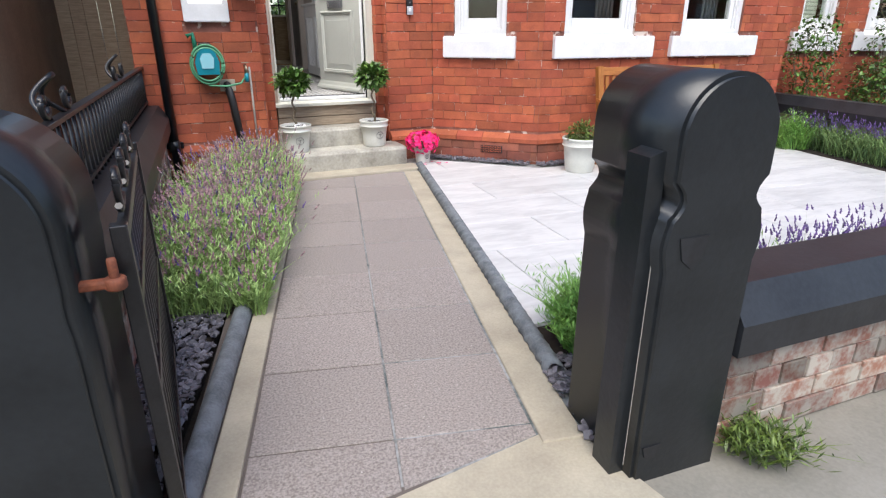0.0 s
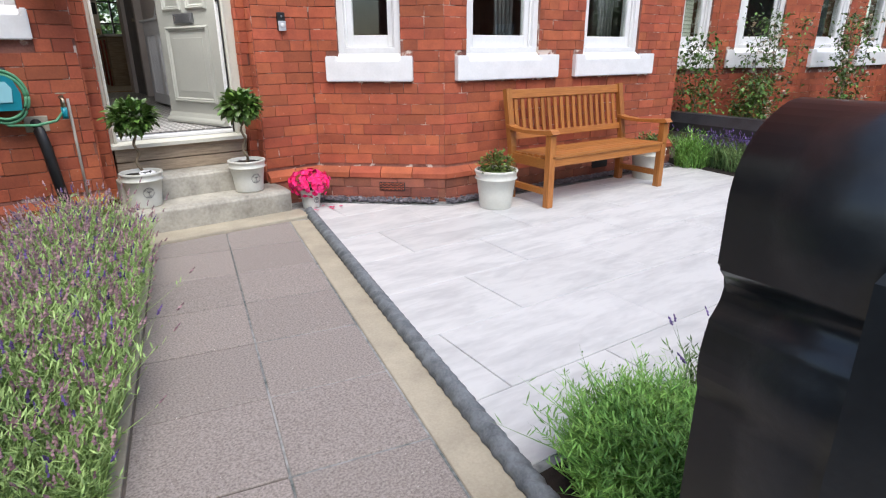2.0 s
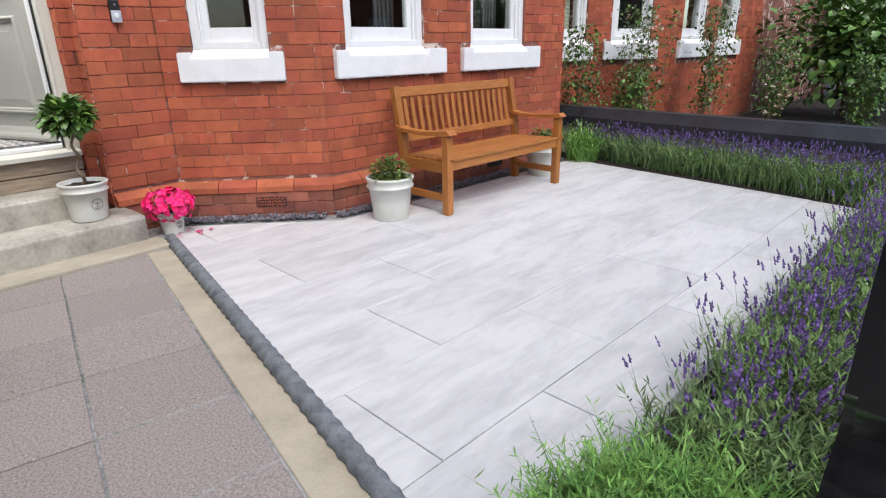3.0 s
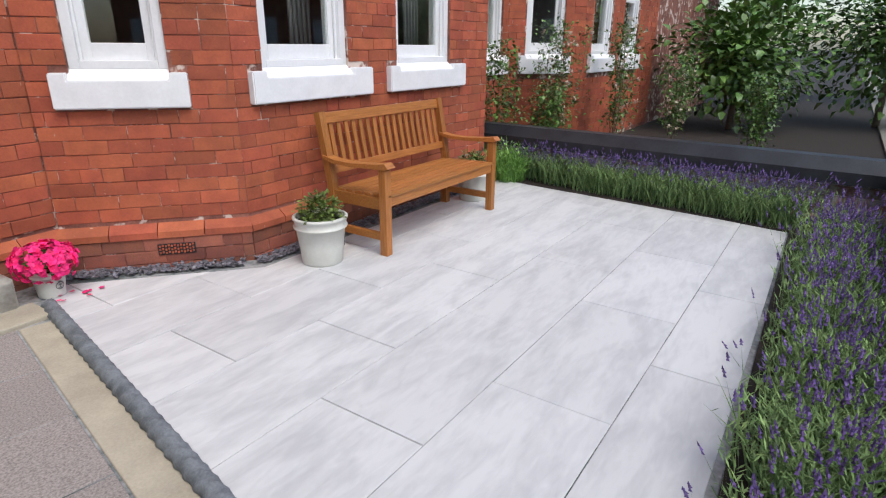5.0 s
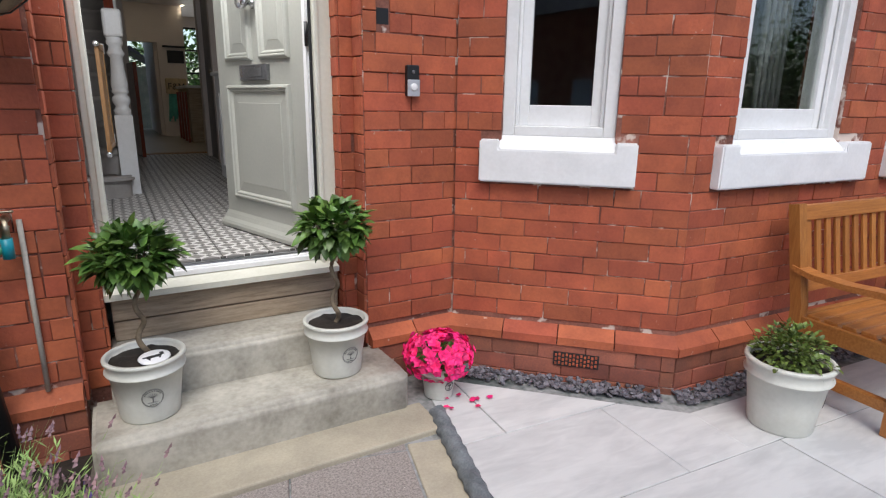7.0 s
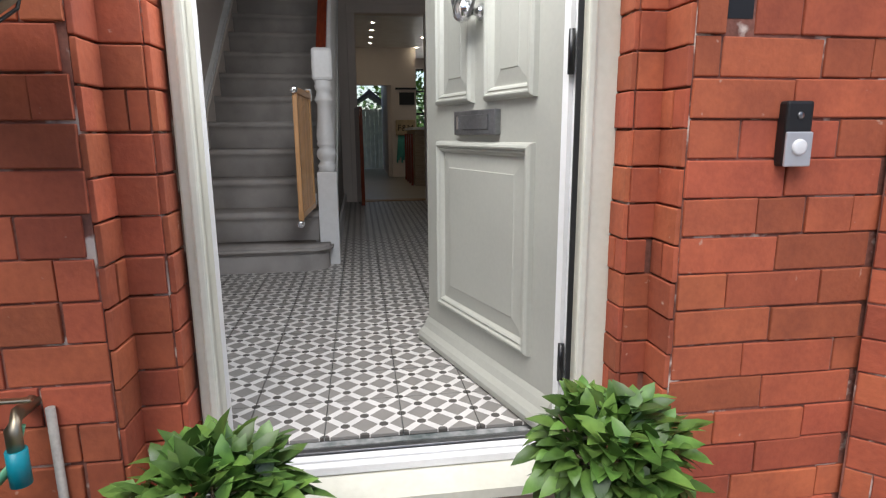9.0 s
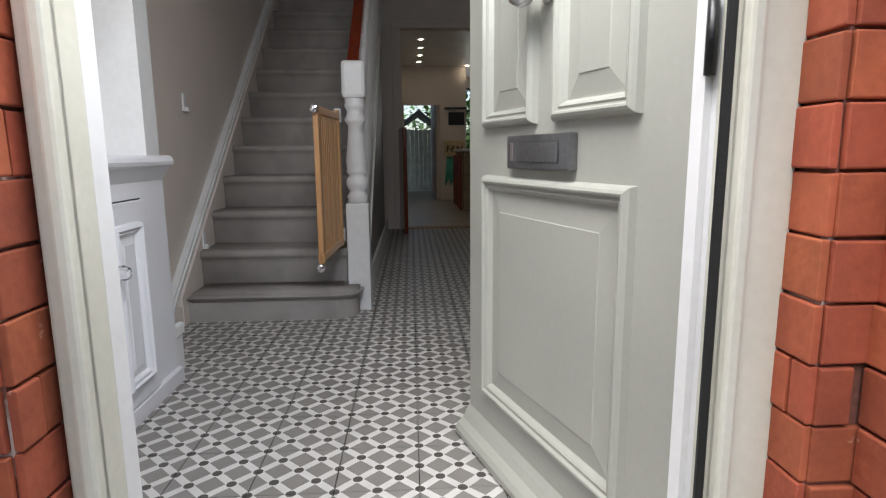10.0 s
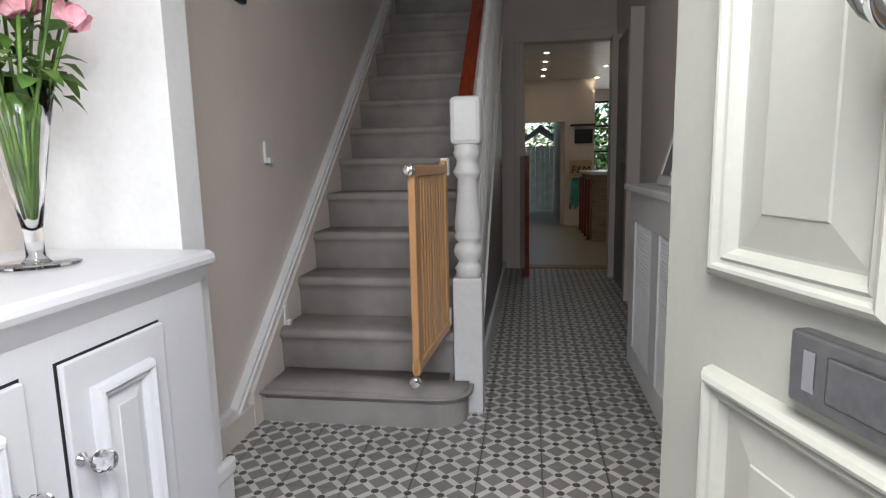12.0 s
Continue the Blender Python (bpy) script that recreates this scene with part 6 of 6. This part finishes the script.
patio = thing("patio", "pale grey-white porcelain slab paving laid in half bond", "patio", None, kind="structure")
SL, SH = 1.0, 0.511
cordl = [P @ Vector((0.652, b, 0)) for b in (-2, 3)]
BLO = [BL @ Vector((k, -0.2, 0)) for k in (-0.2, BAYL + 0.077)]
corner_x = BLO[1].x
for j in range(-2, 6):
    y0, y1 = -0.512 + SH * j, -0.512 + SH * (j + 1)
    off = (1.38 if j % 2 else 1.87) - 0.008 * j
    for i in range(-3, 5):
        x0, x1 = off + SL * i, off + SL * (i + 1)
        base = [(x0 + 0.0025, y0 + 0.0025), (x1 - 0.0025, y0 + 0.0025), (x1 - 0.0025, y1 - 0.0025), (x0 + 0.0025, y1 - 0.0025)]
        base = clip(base, (cordl[1].x, cordl[1].y), (cordl[0].x, cordl[0].y))
        base = clip(base, (0, -0.89), (1, -0.88)) if base else base
        base = clip(base, (4.97, -0.8), (5.34, 1.75)) if base else base
        if not base:
            continue
        polys = [base]
        if y1 > 1.75:
            left = clip(base, (corner_x, 0), (corner_x, 1))
            left = clip(left, (BLO[1].x, BLO[1].y), (BLO[0].x, BLO[0].y)) if left else left
            right = clip(base, (corner_x, 1), (corner_x, 0))
            right = clip(right, (1, 1.84), (0, 1.84)) if right else right
            polys = [left, right]
        for poly in polys:
            if len(poly) < 3:
                continue
            bm = prism(poly, (-0.02, 0.0), "z")
            bmesh.ops.bevel(bm, geom=[e for e in bm.edges if e.verts[0].co.z > -0.01 and e.verts[1].co.z > -0.01], offset=0.002, segments=1, affect="EDGES")
            part("slab", bm, WHITESLAB, patio, m=pose(0, 0, 0.0006 * ((i * 5 + j * 3) % 4)))


# hall tiles: a woven pattern of white strips, grey squares and dark corner dots
def hall_tile_material():
    m = bpy.data.materials.new("patterned_cement_tile")
    m.use_nodes = True
    n, l = m.node_tree.nodes, m.node_tree.links
    b = n["Principled BSDF"]
    b.inputs["Roughness"].default_value = 0.42
    tc = n.new("ShaderNodeTexCoord")
    sep = n.new("ShaderNodeSeparateXYZ")
    l.new(tc.outputs["Object"], sep.inputs[0])

    def op(kind, a, b_=None, c=None):
        node = n.new("ShaderNodeMath")
        node.operation = kind
        for i, v in enumerate((a, b_, c)):
            if v is None:
                continue
            if isinstance(v, (int, float)):
                node.inputs[i].default_value = v
            else:
                l.new(v, node.inputs[i])
        return node.outputs[0]
    K = 2.0 / 0.2165
    px, py = op("MULTIPLY", sep.outputs[0], K), op("MULTIPLY", sep.outputs[1], K)
    away = lambda v: op("SUBTRACT", 0.5, op("ABSOLUTE", op("SUBTRACT", op("FRACT", op("ADD", v, 20.0)), 0.5)))
    du, dv = away(op("ADD", px, py)), away(op("SUBTRACT", px, py))
    # grey squares on end, white strips between them, dark octagons where the strips cross
    diamond = op("GREATER_THAN", op("MINIMUM", du, dv), 0.145)
    dot = op("LESS_THAN", op("MAXIMUM", op("MAXIMUM", du, dv), op("MULTIPLY", op("ADD", du, dv), 0.72)), 0.17)
    noise_n = n.new("ShaderNodeTexNoise")
    noise_n.inputs["Scale"].default_value, noise_n.inputs["Detail"].default_value = 9, 5
    l.new(n.new("ShaderNodeNewGeometry").outputs["Position"], noise_n.inputs["Vector"])
    info = n.new("ShaderNodeObjectInfo")
    m1, m2, m3 = (n.new("ShaderNodeMix") for _ in range(3))
    for q in (m1, m2, m3):
        q.data_type = "RGBA"
    l.new(diamond, m1.inputs[0])
    m1.inputs[6].default_value, m1.inputs[7].default_value = (0.62, 0.6, 0.575, 1), (0.235, 0.222, 0.205, 1)
    l.new(dot, m2.inputs[0])
    l.new(m1.outputs[2], m2.inputs[6])
    m2.inputs[7].default_value = (0.085, 0.078, 0.07, 1)
    hsv = n.new("ShaderNodeHueSaturation")
    l.new(m2.outputs[2], hsv.inputs["Color"])
    l.new(op("ADD", op("MULTIPLY", noise_n.outputs[0], 0.3), op("MULTIPLY_ADD", info.outputs["Random"], 0.08, 0.8)), hsv.inputs["Value"])
    l.new(hsv.outputs[0], b.inputs["Base Color"])
    return m


TILE = hall_tile_material()
floor = thing("floor_hall", "grey and white patterned cement tile hall floor", "floor", H, kind="structure")
Q = 0.2165
tile_me = shape(block(0, Q - 0.0025, 0, Q - 0.0025, -0.01, 0.0, bevel=0.001), "tile")
tile_me.materials.append(TILE)
for i in range(-7, 4):
    for j in range(26):
        x, y = -0.031 + Q * i, 0.155 + Q * j
        if (x < -0.5 and y > 2.2) or x + Q < -1.5 or x > 0.72:
            continue
        ob = part("tile", tile_me, TILE, floor, m=pose(x, y, HZ))

# bricks of the house and walls
WFO = H @ pose(0, -0.172, 0)
objs = bpy.data.objects
course_bricks(WFO, -1.62, -0.62, 0.302, WALLTOP, [(-1.15, -0.89, 1.46, 2.7), (-1.2, -0.845, 1.28, 1.47)], objs["wall_front"], BRICK, 101, 300, depth=0.012)
course_bricks(WFO, 0.55, 1.035, 0.302, WALLTOP, [(0.615, 0.675, 1.66, 1.73)], objs["wall_front_3"], BRICK, 102, 300, depth=0.012)
course_bricks(WFO, -0.62, 0.55, 2.95, WALLTOP, [], objs["wall_front_2"], BRICK, 114, 60, depth=0.012)
course_bricks(BL, 0.0, BAYL, 0.302, WALLTOP, [(0.22, 0.735, 1.15, 2.75), (0.125, 0.835, 0.98, 1.177)], objs["wall_bay"], BRICK, 103, 300, depth=0.012)
course_bricks(BF, 0.0, 3.0, 0.302, WALLTOP, [(0.22, 1.0, 1.16, 2.75), (1.56, 2.33, 1.16, 2.75), (0.105, 1.215, 0.98, 1.177), (1.43, 2.54, 0.98, 1.177)], objs["wall_bay_2"], BRICK, 104, 300, depth=0.012)
for x, yy, rot, ln, wall in ((-0.611, -0.17, 90, 0.1, "wall_front"), (-0.521, -0.07, 90, 0.09, "wall_front_4"), (0.541, -0.07, -90, 0.1, "wall_front_3"), (0.469, 0.02, -90, 0.09, "wall_front_5")):
    course_bricks(H @ pose(x, yy, 0, 0, 0, rot), 0, ln, 0.2, 2.95, [], objs[wall], BRICK, int(200 + x * 10), 60, unit=0.2, depth=0.012)
course_bricks(H @ pose(0, -0.072, 0), -0.62, -0.53, 0.2, 2.95, [], objs["wall_front_4"], BRICK, 105, 60, depth=0.012, unit=0.2)
course_bricks(H @ pose(0, -0.072, 0), 0.478, 0.55, 0.2, 2.95, [], objs["wall_front_5"], BRICK, 106, 60, depth=0.012, unit=0.2)
course_bricks(H @ pose(-1.622, 2.0, 0, 0, 0, -90), 0, 2.17, 0.0, 3.0, [], objs["wall_front"], BRICK, 110, 0, depth=0.012)
course_bricks(NB, -0.1, 1.3, 0.0, WALLTOP, [(0.55, 1.15, 1.2, 2.8), (0.42, 1.26, 0.98, 1.212)], objs["wall_neighbour"], BRICK, 107, 0, depth=0.012)
course_bricks(NB2, 0, 1.1, 0.0, WALLTOP, [(0.25, 0.8, 1.2, 2.8), (0.15, 0.9, 0.98, 1.212)], objs["wall_neighbour_2"], BRICK, 108, 0, depth=0.012)
course_bricks(NB3, 0, 3.5, 0.0, WALLTOP, [(0.3, 1.1, 1.2, 2.8), (1.6, 2.4, 1.2, 2.8), (0.18, 1.22, 0.98, 1.212), (1.48, 2.52, 0.98, 1.212)], objs["wall_neighbour_3"], BRICK, 109, 0, depth=0.012)
course_bricks(pose(0.75, -1.80, 0, 0, 0, 1.2) @ pose(0, 0.022, 0), 0, 5.0, -0.1, 0.35, [], fw, OLD_BRICK, 111, 150, depth=0.03, joint=0.009)
course_bricks(pose(5.62, -1.45, 0, 0, 0, 88) @ pose(3.9, 0.178, 0, 0, 0, 180), 0, 3.9, -0.1, 0.33, [], sw, OLD_BRICK, 112, 0, depth=0.03)
course_bricks(pose(-0.945, -1.44, 0, 0, 0, 91.5) @ pose(0, 0.022, 0), 0, 4.05, -0.1, 0.44, [], lw, OLD_BRICK, 113, 60, depth=0.03)
